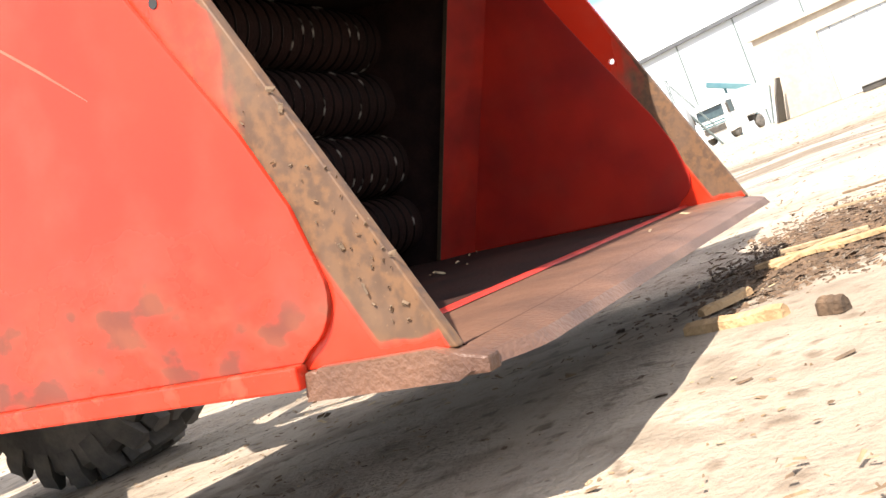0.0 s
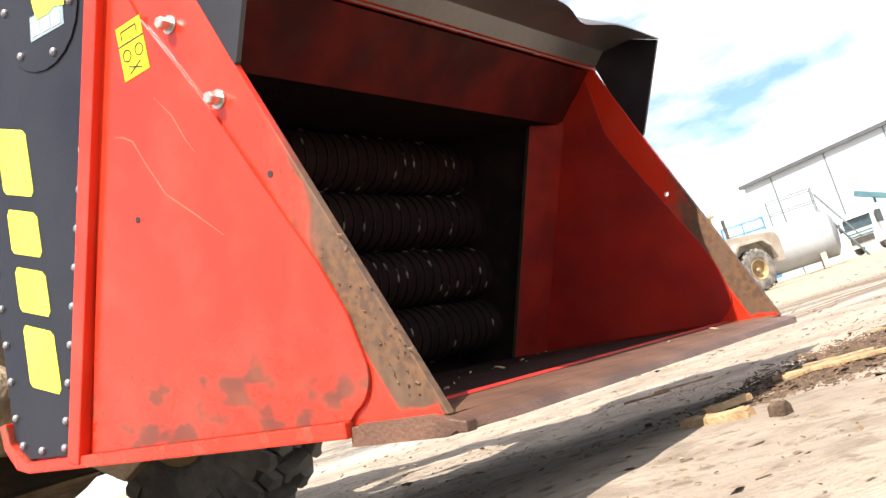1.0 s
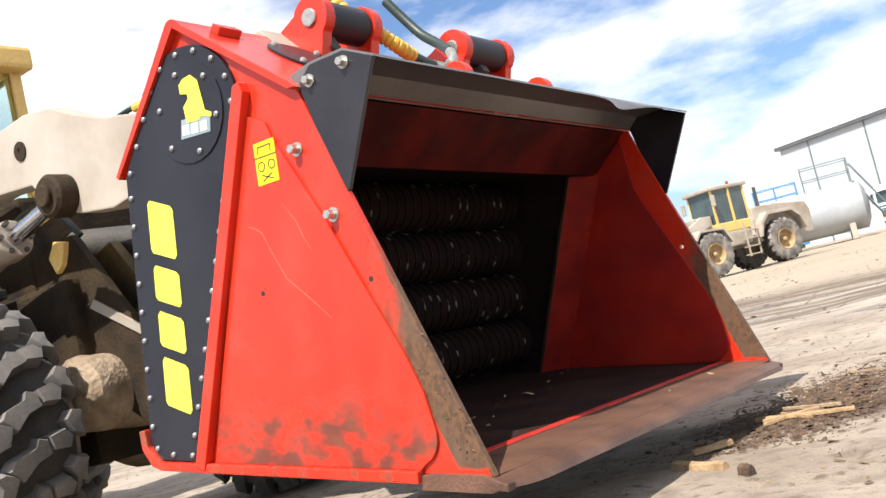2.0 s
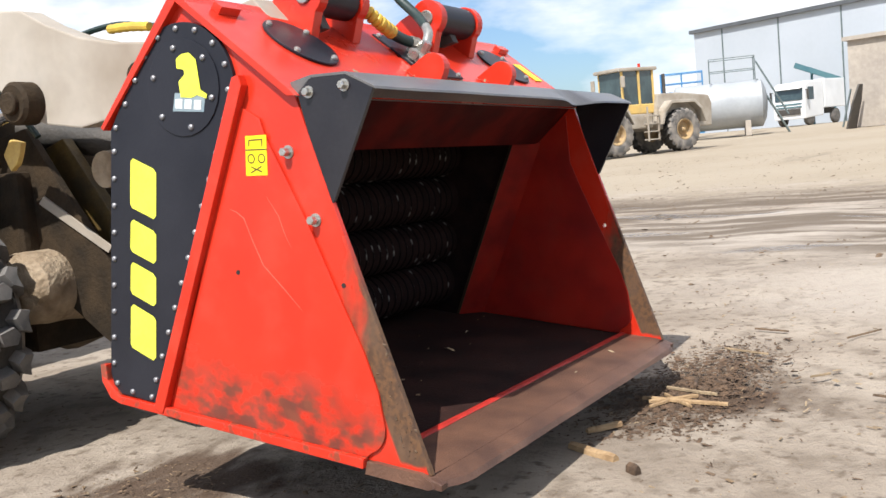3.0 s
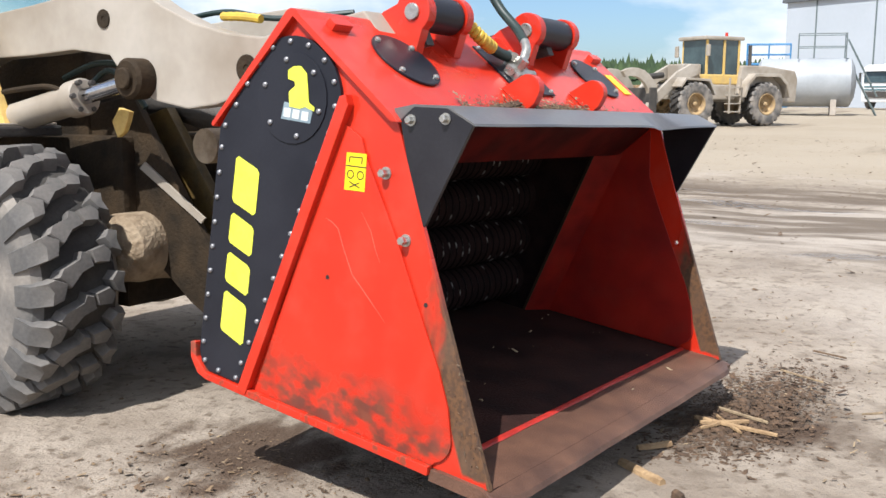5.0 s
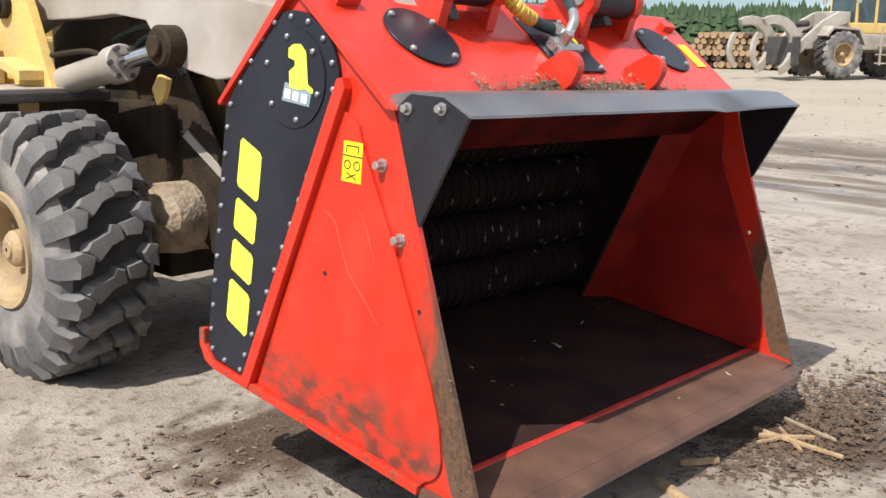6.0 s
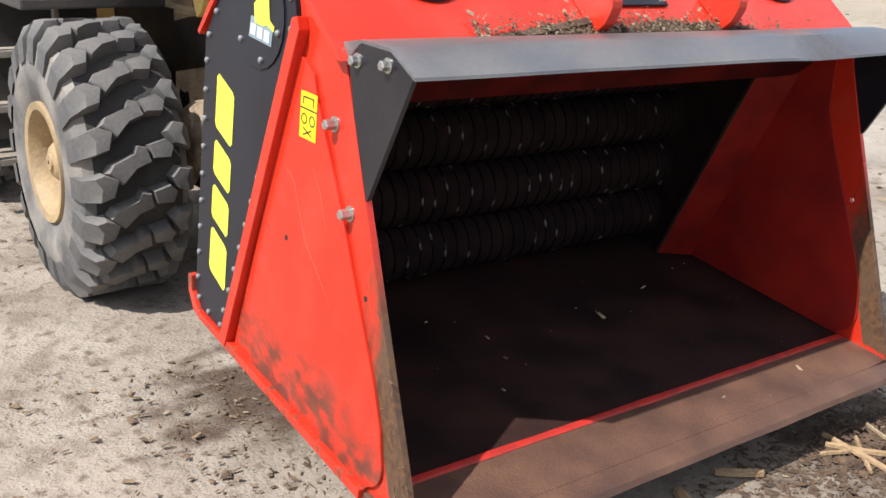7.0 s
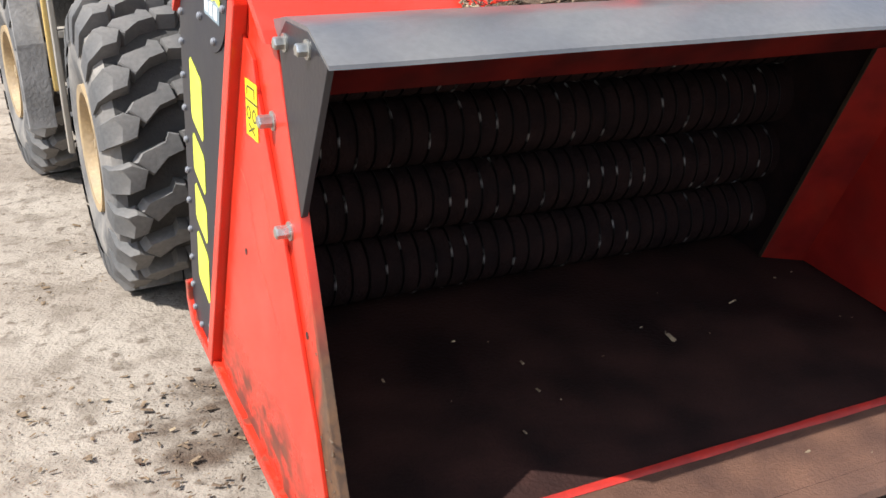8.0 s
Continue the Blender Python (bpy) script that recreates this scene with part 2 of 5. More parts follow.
M_PALE = mat("weathered_pale_chips", (0.36, 0.27, 0.165), (0.20, 0.145, 0.09), 20, 0.95, 0, 0.5, 60)
M_TANK = mat("grey_white_tank_paint", (0.38, 0.40, 0.415), (0.29, 0.31, 0.325), 0.6, 0.5, 0, 0.03, 8, grain=0.10)
M_RAIL = mat("grey_green_rail_steel", (0.16, 0.20, 0.20), None, 3, 0.6, 0.2, 0.05)
M_BLUE = mat("blue_lift_paint", (0.05, 0.25, 0.50), (0.06, 0.20, 0.40), 2, 0.5, 0, 0.05)
M_CLAD = mat("pale_steel_cladding", (0.46, 0.50, 0.545), (0.41, 0.45, 0.49), 0.15, 0.5, 0, 0.01, 3, grain=0.04)
M_ROOFTRIM = mat("dark_eaves_trim", (0.10, 0.11, 0.12), None, 1, 0.6, 0, 0.03)
M_CONC = mat("weathered_concrete", (0.44, 0.39, 0.33), (0.34, 0.30, 0.26), 0.4, 0.9, 0, 0.2, 5)
M_TRUCK = mat("white_truck_paint", (0.75, 0.76, 0.76), (0.66, 0.67, 0.67), 1, 0.35, 0, 0.01, 10, grain=0.05)
M_GREEN = mat("conifer_needles", (0.030, 0.055, 0.022), (0.055, 0.088, 0.032), 0.6, 0.9, 0, 0.3, 6)
M_CONVEY = mat("teal_conveyor_steel", (0.05, 0.14, 0.17), (0.08, 0.18, 0.20), 2, 0.5, 0.2, 0.05)
M_DARKSTEEL = mat("dark_weathered_steel", (0.05, 0.048, 0.045), (0.09, 0.08, 0.07), 3, 0.6, 0.3, 0.2)


def ground_material():
    m = bpy.data.materials.new("trodden_yard_dirt")
    m.use_nodes = True
    n, l = m.node_tree.nodes, m.node_tree.links
    p = n["Principled BSDF"]
    co = n.new("ShaderNodeTexCoord").outputs["Object"]
    big = noise_of(n, l, co, 0.16, 5)
    mid = noise_of(n, l, co, 1.3, 8)
    fine = noise_of(n, l, co, 14, 8)
    grit = noise_of(n, l, co, 70, 4)
    tracks = noise_of(n, l, co, 0.35, 6, (0.25, 1.2, 1))
    sep = n.new("ShaderNodeSeparateXYZ")
    l.new(co, sep.inputs[0])
    x = sep.outputs["X"]
    lump = noise_of(n, l, co, 4.5, 9)
    col = blend(n, l, smooth(n, l, mid, 0.32, 0.68), (0.35, 0.297, 0.238), (0.245, 0.200, 0.156))
    col = blend(n, l, maths(n, l, "MULTIPLY", smooth(n, l, lump, 0.50, 0.66), 0.65), col, (0.165, 0.13, 0.098))
    col = blend(n, l, smooth(n, l, fine, 0.54, 0.72), col, (0.15, 0.115, 0.085))
    pale = maths(n, l, "MULTIPLY", smooth(n, l, big, 0.42, 0.58), smooth(n, l, x, 2.5, 5.0))
    col = blend(n, l, maths(n, l, "MULTIPLY", pale, 0.7), col, (0.42, 0.37, 0.315))
    sand = smooth(n, l, maths(n, l, "ADD", x, maths(n, l, "MULTIPLY", maths(n, l, "SUBTRACT", mid, 0.5), 8.0)), 13.0, 19.0)
    col = blend(n, l, maths(n, l, "MULTIPLY", sand, 0.8), col, (0.34, 0.285, 0.21))
    # a rutted, muddy strip crosses the yard
    wob = maths(n, l, "MULTIPLY", maths(n, l, "SUBTRACT", noise_of(n, l, co, 0.22, 4), 0.5), 7.0)
    xs = maths(n, l, "ADD", x, wob)
    strip = maths(n, l, "MULTIPLY", smooth(n, l, xs, 7.0, 9.0), maths(n, l, "SUBTRACT", 1.0, smooth(n, l, xs, 13.5, 16.5)))
    streak = noise_of(n, l, co, 1.1, 8, (1.6, 0.35, 1))
    far_streak = maths(n, l, "MULTIPLY", smooth(n, l, tracks, 0.58, 0.68), smooth(n, l, x, 16.0, 20.0))
    wet = maths(n, l, "MAXIMUM", maths(n, l, "MULTIPLY", strip, smooth(n, l, streak, 0.38, 0.56)), maths(n, l, "MULTIPLY", far_streak, 0.5))
    col = blend(n, l, maths(n, l, "MULTIPLY", wet, 0.88), col, (0.115, 0.085, 0.058))
    pool = maths(n, l, "MULTIPLY", strip, smooth(n, l, noise_of(n, l, co, 0.9, 3, (1.2, 0.5, 1)), 0.60, 0.66))
    # brown soil where bark was spilt beside and under the bucket
    for cx, cy, rad in ((2.05, -0.18, 0.66), (0.35, 1.45, 0.55)):
        away = n.new("ShaderNodeVectorMath")
        away.operation = "DISTANCE"
        l.new(co, away.inputs[0])
        away.inputs[1].default_value = (cx, cy, 0)
        ragged = maths(n, l, "ADD", away.outputs["Value"], maths(n, l, "MULTIPLY", maths(n, l, "SUBTRACT", noise_of(n, l, co, 3.2, 8, (1, 2.0, 1)), 0.5), 1.1))
        spill = maths(n, l, "SUBTRACT", 1.0, smooth(n, l, ragged, rad * 0.35, rad))
        col = blend(n, l, maths(n, l, "MULTIPLY", spill, 0.92), col, (0.072, 0.044, 0.028))
    speck = smooth(n, l, grit, 0.64, 0.74)
    col = blend(n, l, maths(n, l, "MULTIPLY", speck, 0.6), col, (0.13, 0.09, 0.06))
    l.new(col, p.inputs["Base Color"])
    l.new(maths(n, l, "SUBTRACT", maths(n, l, "MULTIPLY_ADD", wet, -0.2, 0.95), maths(n, l, "MULTIPLY", pool, 0.65)), p.inputs["Roughness"])
    p.inputs["Specular IOR Level"].default_value = 0.25
    bp = n.new("ShaderNodeBump")
    bp.inputs["Strength"].default_value, bp.inputs["Distance"].default_value = 0.7, 0.03
    l.new(maths(n, l, "ADD", fine, maths(n, l, "MULTIPLY", grit, 0.4)), bp.inputs["Height"])
    l.new(bp.outputs["Normal"], p.inputs["Normal"])
    return m


M_GROUND = ground_material()


# ---- mesh helpers ----
def part(name, bm, material, parent=None, label="", flat=True):
    """Links a bmesh as one mesh object, under a thing or a part if one is given."""
    me = bpy.data.meshes.new(name)
    bmesh.ops.recalc_face_normals(bm, faces=bm.faces)
    bm.to_mesh(me)
    bm.free()
    me.materials.append(material)
    if not flat:
        for f in me.polygons:
            f.use_smooth = True
        me.set_sharp_from_angle(angle=radians(35))
    ob = new(name, me)
    if parent:
        ob.parent = parent
    if label:
        ob["label"] = label
    return ob


def empty(name, m, label, category, group="", kind=""):
    ob = new(name)
    ob.matrix_world = m
    return tagged(ob, label, category, group, kind)


def prism(bm, pts, a, b, axis=0, bevel=0.0):
    """A polygon given in the two other axes, swept from a to b along the axis."""
    def place(v, q):
        c = list(q)
        c.insert(axis, v)
        return c
    lo = [bm.verts.new(place(a, q)) for q in pts]
    hi = [bm.verts.new(place(b, q)) for q in pts]
    k = len(pts)
    faces = [bm.faces.new(lo), bm.faces.new(hi[::-1])]
    faces += [bm.faces.new((lo[i], lo[(i + 1) % k], hi[(i + 1) % k], hi[i])) for i in range(k)]
    if bevel:
        es = {e for f in faces for e in f.edges}
        bmesh.ops.recalc_face_normals(bm, faces=faces)
        bmesh.ops.bevel(bm, geom=list(es), offset=bevel, segments=2, affect="EDGES", profile=0.6, clamp_overlap=True)
    return bm


def box(bm, lo, hi, bevel=0.0, m=None):
    b2 = bmesh.new()
    prism(b2, [(lo[1], lo[2]), (hi[1], lo[2]), (hi[1], hi[2]), (lo[1], hi[2])], lo[0], hi[0], 0, bevel)
    merge(bm, b2, m)
    return bm


def merge(bm, b2, m=None):
    if m is not None:
        bmesh.ops.transform(b2, matrix=m, verts=b2.verts)
    me = bpy.data.meshes.new("tmp")
    b2.to_mesh(me)
    b2.free()
    bm.from_mesh(me)
    bpy.data.meshes.remove(me)


def frame_to(p0, p1):
    p0, p1 = Vector(p0), Vector(p1)
    d = p1 - p0
    return Matrix.Translation(p0) @ d.to_track_quat("Z", "Y").to_matrix().to_4x4(), d.length


def cyl(bm, p0, p1, r0, r1=None, seg=18, bevel=0.0):
    r1 = r0 if r1 is None else r1
    m, h = frame_to(p0, p1)
    prof = [(r0, 0), (r1, h)]
    if bevel:
        prof = [(r0 - bevel, 0), (r0, bevel), (r1, h - bevel), (r1 - bevel, h)]
    return lathe(bm, prof, seg, m)


def lathe(bm, prof, seg=24, m=None, cap=True):
    """Turns a profile of (radius, height) about z."""
    m = m or Matrix()
    rings = []
    for r, h in prof:
        rings.append([bm.verts.new(m @ Vector((r * math.cos(2 * math.pi * i / seg), r * math.sin(2 * math.pi * i / seg), h))) for i in range(seg)])
    for a, b in zip(rings, rings[1:]):
        for i in range(seg):
            bm.faces.new((a[i], a[(i + 1) % seg], b[(i + 1) % seg], b[i]))
    if cap:
        bm.faces.new(rings[0][::-1])
        bm.faces.new(rings[-1])
    return bm


def tube(bm, pts, r, seg=10, grow=None, fine=6):
    """A round tube along a smooth line through the points."""
    P = [Vector(p) for p in pts]
    line = []
    for i in range(len(P) - 1):
        a, b, c, d = P[max(i - 1, 0)], P[i], P[i + 1], P[min(i + 2, len(P) - 1)]
        for k in range(fine):
            t = k / fine
            line.append(0.5 * ((2 * b) + (c - a) * t + (2 * a - 5 * b + 4 * c - d) * t * t + (3 * b - a - 3 * c + d) * t ** 3))
    line.append(P[-1])
    rings = []
    for i, q in enumerate(line):
        d = (line[min(i + 1, len(line) - 1)] - line[max(i - 1, 0)]).normalized()
        quat = d.to_track_quat("Z", "Y")
        rad = r * (grow(i) if grow else 1)
        rings.append([bm.verts.new(q + quat @ Vector((rad * math.cos(2 * math.pi * k / seg), rad * math.sin(2 * math.pi * k / seg), 0))) for k in range(seg)])
    for a, b in zip(rings, rings[1:]):
        s = min(range(seg), key=lambda o: sum((a[i].co - b[(i + o) % seg].co).length for i in range(seg)))
        for i in range(seg):
            bm.faces.new((a[i], a[(i + 1) % seg], b[(i + 1 + s) % seg], b[(i + s) % seg]))
    bm.faces.new(rings[0][::-1])
    bm.faces.new(rings[-1])
    return bm


def arc(cx, cy, r, a0, a1, k):
    return [(cx + r * math.cos(radians(a0 + (a1 - a0) * i / k)), cy + r * math.sin(radians(a0 + (a1 - a0) * i / k))) for i in range(k + 1)]


def hexbolt(bm, at, out, r=0.018, h=0.02, washer=True):
    m, _ = frame_to(at, Vector(at) + Vector(out))
    if washer:
        lathe(bm, [(r * 1.45, 0), (r * 1.45, 0.004)], 16, m)
    lathe(bm, [(r, 0.004), (r, h), (r * 0.8, h + 0.003)], 6, m)


def button(bm, at, out, r=0.011, h=0.008):
    m, _ = frame_to(at, Vector(at) + Vector(out))
    lathe(bm, [(r, 0), (r * 0.92, h * 0.6), (r * 0.5, h)], 12, m)


# ---- the ground ----
def rise(x):
    """The yard climbs gently towards the buildings."""
    return 0.017 * min(max(0.0, x - 9.0), 60.0)


def ground():
    half, k = 900.0, 150
    u = np.linspace(-1, 1, 2 * k + 1)
    g = np.sinh(u * 6.2) / np.sinh(6.2) * half
    X, Y = g + 1.2, g + 0.8
    verts = []
    for y in Y:
        for x in X:
            r = math.hypot(x, y)
            z = 0.030 * (noise.noise((x * 0.6, y * 0.6, 0)) + 0.5 * noise.noise((x * 2.1, y * 2.1, 3)))
            z += 0.014 * noise.noise((x * 6, y * 6, 7)) if r < 9 else 0
            ruts = 0.018 * noise.noise((x * 0.25, y * 0.9, 11)) if 8 < x < 60 else 0
            verts.append((x, y, (z + ruts) * (1 if r < 70 else 0) - 0.012 + rise(x)))
    w = len(X)
    faces = [(j * w + i, j * w + i + 1, (j + 1) * w + i + 1, (j + 1) * w + i) for j in range(len(Y) - 1) for i in range(w - 1)]
    me = bpy.data.meshes.new("ground")
    me.from_pydata(verts, [], faces)
    me.materials.append(M_GROUND)
    for f in me.polygons:
        f.use_smooth = True
    return tagged(new("ground", me), "pale trodden dirt yard with muddy wheel tracks", "ground", kind="structure")


ground()

# ---- the screening bucket ----
W = 2.3
BUCKET = Matrix(((0.99975, 0.00313, 0.02225, 0.0259), (0.00000, 0.99027, -0.13917, 0.0377), (-0.02247, 0.13914, 0.99002, 0.2500), (0, 0, 0, 1)))
bucket = empty("screening_bucket", BUCKET, "red screening bucket with black hood and worn lip on a loader", "bucket")

SIDE = [(0.0, 0.0), (0.405, 0.81), (0.57, 1.155), (1.02, 1.43)] + arc(1.065, 1.42, 0.035, 120, 40, 4) + [(1.40, 1.0), (1.385, 0.12), (1.33, 0.0)]
WEAR = [(0.672, 1.0), (0.594, 0.886), (0.49, 0.731), (0.376, 0.538), (0.255, 0.339), (0.20, 0.225)] + arc(0.255, 0.105, 0.085, 160, 245, 7)

SCRATCHES = (((0.821, 0.753), (0.79, 0.745), (0.758, 0.727), (0.724, 0.664), (0.671, 0.579), (0.587, 0.515), (0.505, 0.449)), ((0.663, 0.808), (0.612, 0.75), (0.582, 0.689), (0.556, 0.65)))


def mirror(x):
    return W - x


def drill(bm):
    """Cuts the two small bolt holes right through a plate."""
    a, b = bpy.data.meshes.new("a"), bpy.data.meshes.new("b")
    bmesh.ops.recalc_face_normals(bm, faces=bm.faces)
    bm.to_mesh(a)
    cut = bmesh.new()
    for p, q in ((0.781, 0.542), (0.351, 0.551)):
        cyl(cut, (W - 0.1, p, q), (W + 0.1, p, q), 0.010, seg=12)
    bmesh.ops.recalc_face_normals(cut, faces=cut.faces)
    cut.to_mesh(b)
    cut.free()
    oa, ob = new("a", a), new("b", b)
    mod = oa.modifiers.new("cut", "BOOLEAN")
    mod.operation, mod.object, mod.solver = "DIFFERENCE", ob, "EXACT"
    dg = bpy.context.evaluated_depsgraph_get()
    done = bpy.data.meshes.new_from_object(oa.evaluated_get(dg))
    bm.clear()
    bm.from_mesh(done)
    for o in (oa, ob):
        bpy.data.objects.remove(o)
    for m in (a, b, done):
        bpy.data.meshes.remove(m)


def side(sign):
    """One side of the bucket: 0 the side with its cover seen, 1 the opposite one."""
    f = (lambda x: x) if sign == 0 else mirror
    bm = bmesh.new()
    prism(bm, SIDE, f(0.0), f(0.022), 0, 0.003)
    if sign:
        drill(bm)
    part("side_plate", bm, M_RED_EDGE, bucket, "red side plate scraped brown along its leading edge")
    bm = bmesh.new()
    prism(bm, WEAR + [(0.235, 0.012), (1.08, 0.012), (0.79, 1.10), (0.70, 1.06)], f(-0.010), f(0.0), 0, 0.002)
    if sign:
        drill(bm)
    part("skin_panel", bm, M_RED_LOW, bucket, "red panel with dirt smears near its foot")
    bm = bmesh.new()
    prism(bm, [(0.757, 1.165), (0.774, 1.20), (0.80, 1.19), (1.152, 0.0), (1.107, -0.01)], f(-0.035), f(0.0), 0, 0.004)
    part("edge_rib", bm, M_RED, bucket)
    bm = bmesh.new()
    prism(bm, [(0.235, -0.022), (0.235, 0.012), (1.15, 0.012), (1.335, 0.012), (1.395, 0.06), (1.405, 0.12), (1.435, 0.115), (1.425, 0.05), (1.38, -0.005), (1.33, -0.018)], f(-0.03), f(0.0), 0, 0.004)
    part("bottom_flange", bm, M_RED_FLANGE, bucket, "red bottom flange with rubbed paint")
    bm = bmesh.new()
    prism(bm, [(-0.045, -0.036), (-0.045, -0.014), (0.02, 0.0), (0.233, 0.0), (0.24, -0.036)], f(-0.014), f(0.022), 0, 0.004)
    part("side_cutter", bm, M_LIP, bucket, "bare scuffed steel edge piece")
    # black drive cover with its rim of bolts
    cx, cz, r = 1.035, 1.135, 0.235
    outline = [(0.826, 1.03)] + [(2 * cx - p, q) for p, q in arc(cx, cz, r, 10, 140, 14)] + [(1.385, 0.99), (1.392, 0.09), (1.375, 0.045), (1.335, 0.017), (1.165, 0.015)]
    bm = bmesh.new()
    prism(bm, outline, f(-0.016), f(0.0), 0, 0.002)
    cov = part("drive_cover", bm, M_BLACK, bucket, "black satin cover edged with small bolts")
    bm = bmesh.new()
    prism(bm, arc(1.03, 1.15, 0.165, 0, 345, 23), f(-0.021), f(-0.016), 0, 0.001)
    part("access_disc", bm, M_BLACK, cov)
    n_out = -1 if sign == 0 else 1
    rim = []
    loop = [Vector((0, p, q)) for p, q in outline]
    cen = Vector((0, 1.13, 0.6))
    total = []
    for a, b in zip(loop, loop[1:] + loop[:1]):
        total.append((b - a).length)
    step, run = 0.098, 0.0
    at = 0.02
    for a, b, d in zip(loop, loop[1:] + loop[:1], total):
        while at < run + d:
            q = a.lerp(b, (at - run) / d)
            t = (b - a).normalized()
            inner = Vector((0, -t.z, t.y))
            if (cen - q).dot(inner) < 0:
                inner = -inner
            q = q + inner * 0.02
            rim.append((q.y, q.z))
            at += step
        run += d
    for k in range(6):
        a = radians(60 * k + 12)
        rim.append((1.03 + 0.138 * math.cos(a), 1.15 + 0.138 * math.sin(a)))
    proto = None
    for p, q in rim:
        if proto is None:
            bm = bmesh.new()
            button(bm, (0, 0, 0), (n_out, 0, 0), 0.0108, 0.009)
            proto = part("cover_bolt", bm, M_BOLT, cov, "", False)
            ob = proto
        else:
            ob = new("cover_bolt", proto.data)
            ob.parent = cov
        deep = -0.016 if (p - 1.03) ** 2 + (q - 1.15) ** 2 > 0.16 ** 2 else -0.021
        ob.location = (f(deep), p, q)
    for p, q in ((0.584, 0.959), (0.467, 0.749)):
        bm = bmesh.new()
        hexbolt(bm, (f(0.0), p, q), (n_out, 0, 0), 0.015, 0.032)
        part("long_bolt", bm, M_ZINC, bucket, "", False)
    for p, q in ((0.781, 0.542), (0.351, 0.551)) if sign == 0 else ():
        bm = bmesh.new()
        face = -0.0105 if p > 0.5 else -0.0005
        cyl(bm, (f(face - 0.001), p, q), (f(face + 0.001), p, q), 0.008, seg=12)
        part("plug_hole", bm, M_INK, bucket, "small dark hole")
    if sign == 0:
        markings(cov)


def markings(cov):
    """Vinyl marks on the cover: slanted yellow blocks, a yellow emblem shape on a grey plate, a pictogram sticker."""
    # a column of slanted blocks running down the cover
    for q, t in ((0.895, 0.705), (0.675, 0.545), (0.520, 0.390), (0.365, 0.190)):
        bm = bmesh.new()
        prism(bm, [(1.284, q - 0.012), (1.272, q), (1.172, q - 0.03), (1.158, q - 0.045), (1.158, t - 0.005), (1.170, t - 0.018), (1.276, t + 0.012), (1.286, t + 0.026)], -0.0175, -0.0163, 0)
        part("decal_block", bm, M_DECAL, cov, "yellow vinyl block")
    bm = bmesh.new()
    prism(bm, [(1.072, 1.069), (0.930, 1.073), (0.924, 1.127), (1.063, 1.132)], -0.0225, -0.0213, 0)
    part("emblem_plate", bm, M_PLATE, cov, "grey-blue emblem plate")
    for k in range(3):
        bm = bmesh.new()
        p0 = 1.060 - 0.043 * k
        prism(bm, [(p0, 1.079), (p0 - 0.032, 1.080), (p0 - 0.033, 1.112), (p0 - 0.001, 1.111)], -0.0240, -0.0226, 0)
        part("emblem_bar", bm, M_WHITE, cov, "white bar")
    bm = bmesh.new()
    prism(bm, [(1.035, 1.118), (1.045, 1.17), (1.018, 1.195), (1.022, 1.21), (1.055, 1.215), (1.058, 1.245), (1.035, 1.262), (1.0, 1.268), (0.968, 1.245), (0.955, 1.19), (0.945, 1.145), (0.915, 1.132), (0.918, 1.118), (0.96, 1.128), (0.985, 1.118)], -0.0240, -0.0226, 0)
    part("emblem_shape", bm, M_DECAL, cov, "plain yellow emblem shape")
    st = empty("warning_sticker", BUCKET, "yellow warning sticker with black pictogram on the red side panel", "sticker")
    bm = bmesh.new()
    prism(bm, [(0.757, 1.001), (0.668, 1.010), (0.659, 0.879), (0.750, 0.870)], -0.0118, -0.0104, 0)
    part("sticker_sheet", bm, M_STICKER, st)
    def line(pts, wd=0.0035):
        bm = bmesh.new()
        for (p, q), (u, v) in zip(pts, pts[1:]):
            d = Vector((u - p, v - q)).normalized() * wd / 2
            nx = Vector((-d.y, d.x))
            prism(bm, [(p + nx.x, q + nx.y), (u + nx.x, v + nx.y), (u - nx.x, v - nx.y), (p - nx.x, q - nx.y)], -0.0128, -0.0120, 0)
        part("pictogram_line", bm, M_INK, st)
    line(arc(0.729, 0.928, 0.014, 0, 360, 14))
    line(arc(0.685, 0.932, 0.014, 0, 360, 14))
    line([(0.754, 0.955), (0.664, 0.963)])
    line([(0.740, 0.968), (0.740, 0.988), (0.685, 0.994), (0.685, 0.972)])
    line([(0.730, 0.902), (0.682, 0.888)])
    line([(0.685, 0.906), (0.728, 0.882)])


def scratch(pts, wd):
    """A shallow pale scratch in the paint of the side panel."""
    bm = bmesh.new()
    rows = []
    for i, (u, v) in enumerate(pts):
        a, b = Vector(pts[max(i - 1, 0)]), Vector(pts[min(i + 1, len(pts) - 1)])
        d = (b - a).normalized()
        w = wd * (0.3 if i in (0, len(pts) - 1) else 1)
        rows.append([bm.verts.new((-0.0104, u - d.y * w, v + d.x * w)), bm.verts.new((-0.0104, u + d.y * w, v - d.x * w))])
    for a, b in zip(rows, rows[1:]):
        bm.faces.new((a[0], a[1], b[1], b[0]))
    part("scratch", bm, M_SCRATCH, bucket, "pale scratch in the red paint")


for s in (0, 1):
    side(s)
scratch(SCRATCHES[0], 0.0022)
scratch(SCRATCHES[1], 0.0016)

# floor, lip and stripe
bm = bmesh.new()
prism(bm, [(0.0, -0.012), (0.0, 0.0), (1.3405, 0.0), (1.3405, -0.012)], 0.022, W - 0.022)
part("floor_plate", bm, M_FLOOR, bucket, "worn floor plate, inner shade painted in")


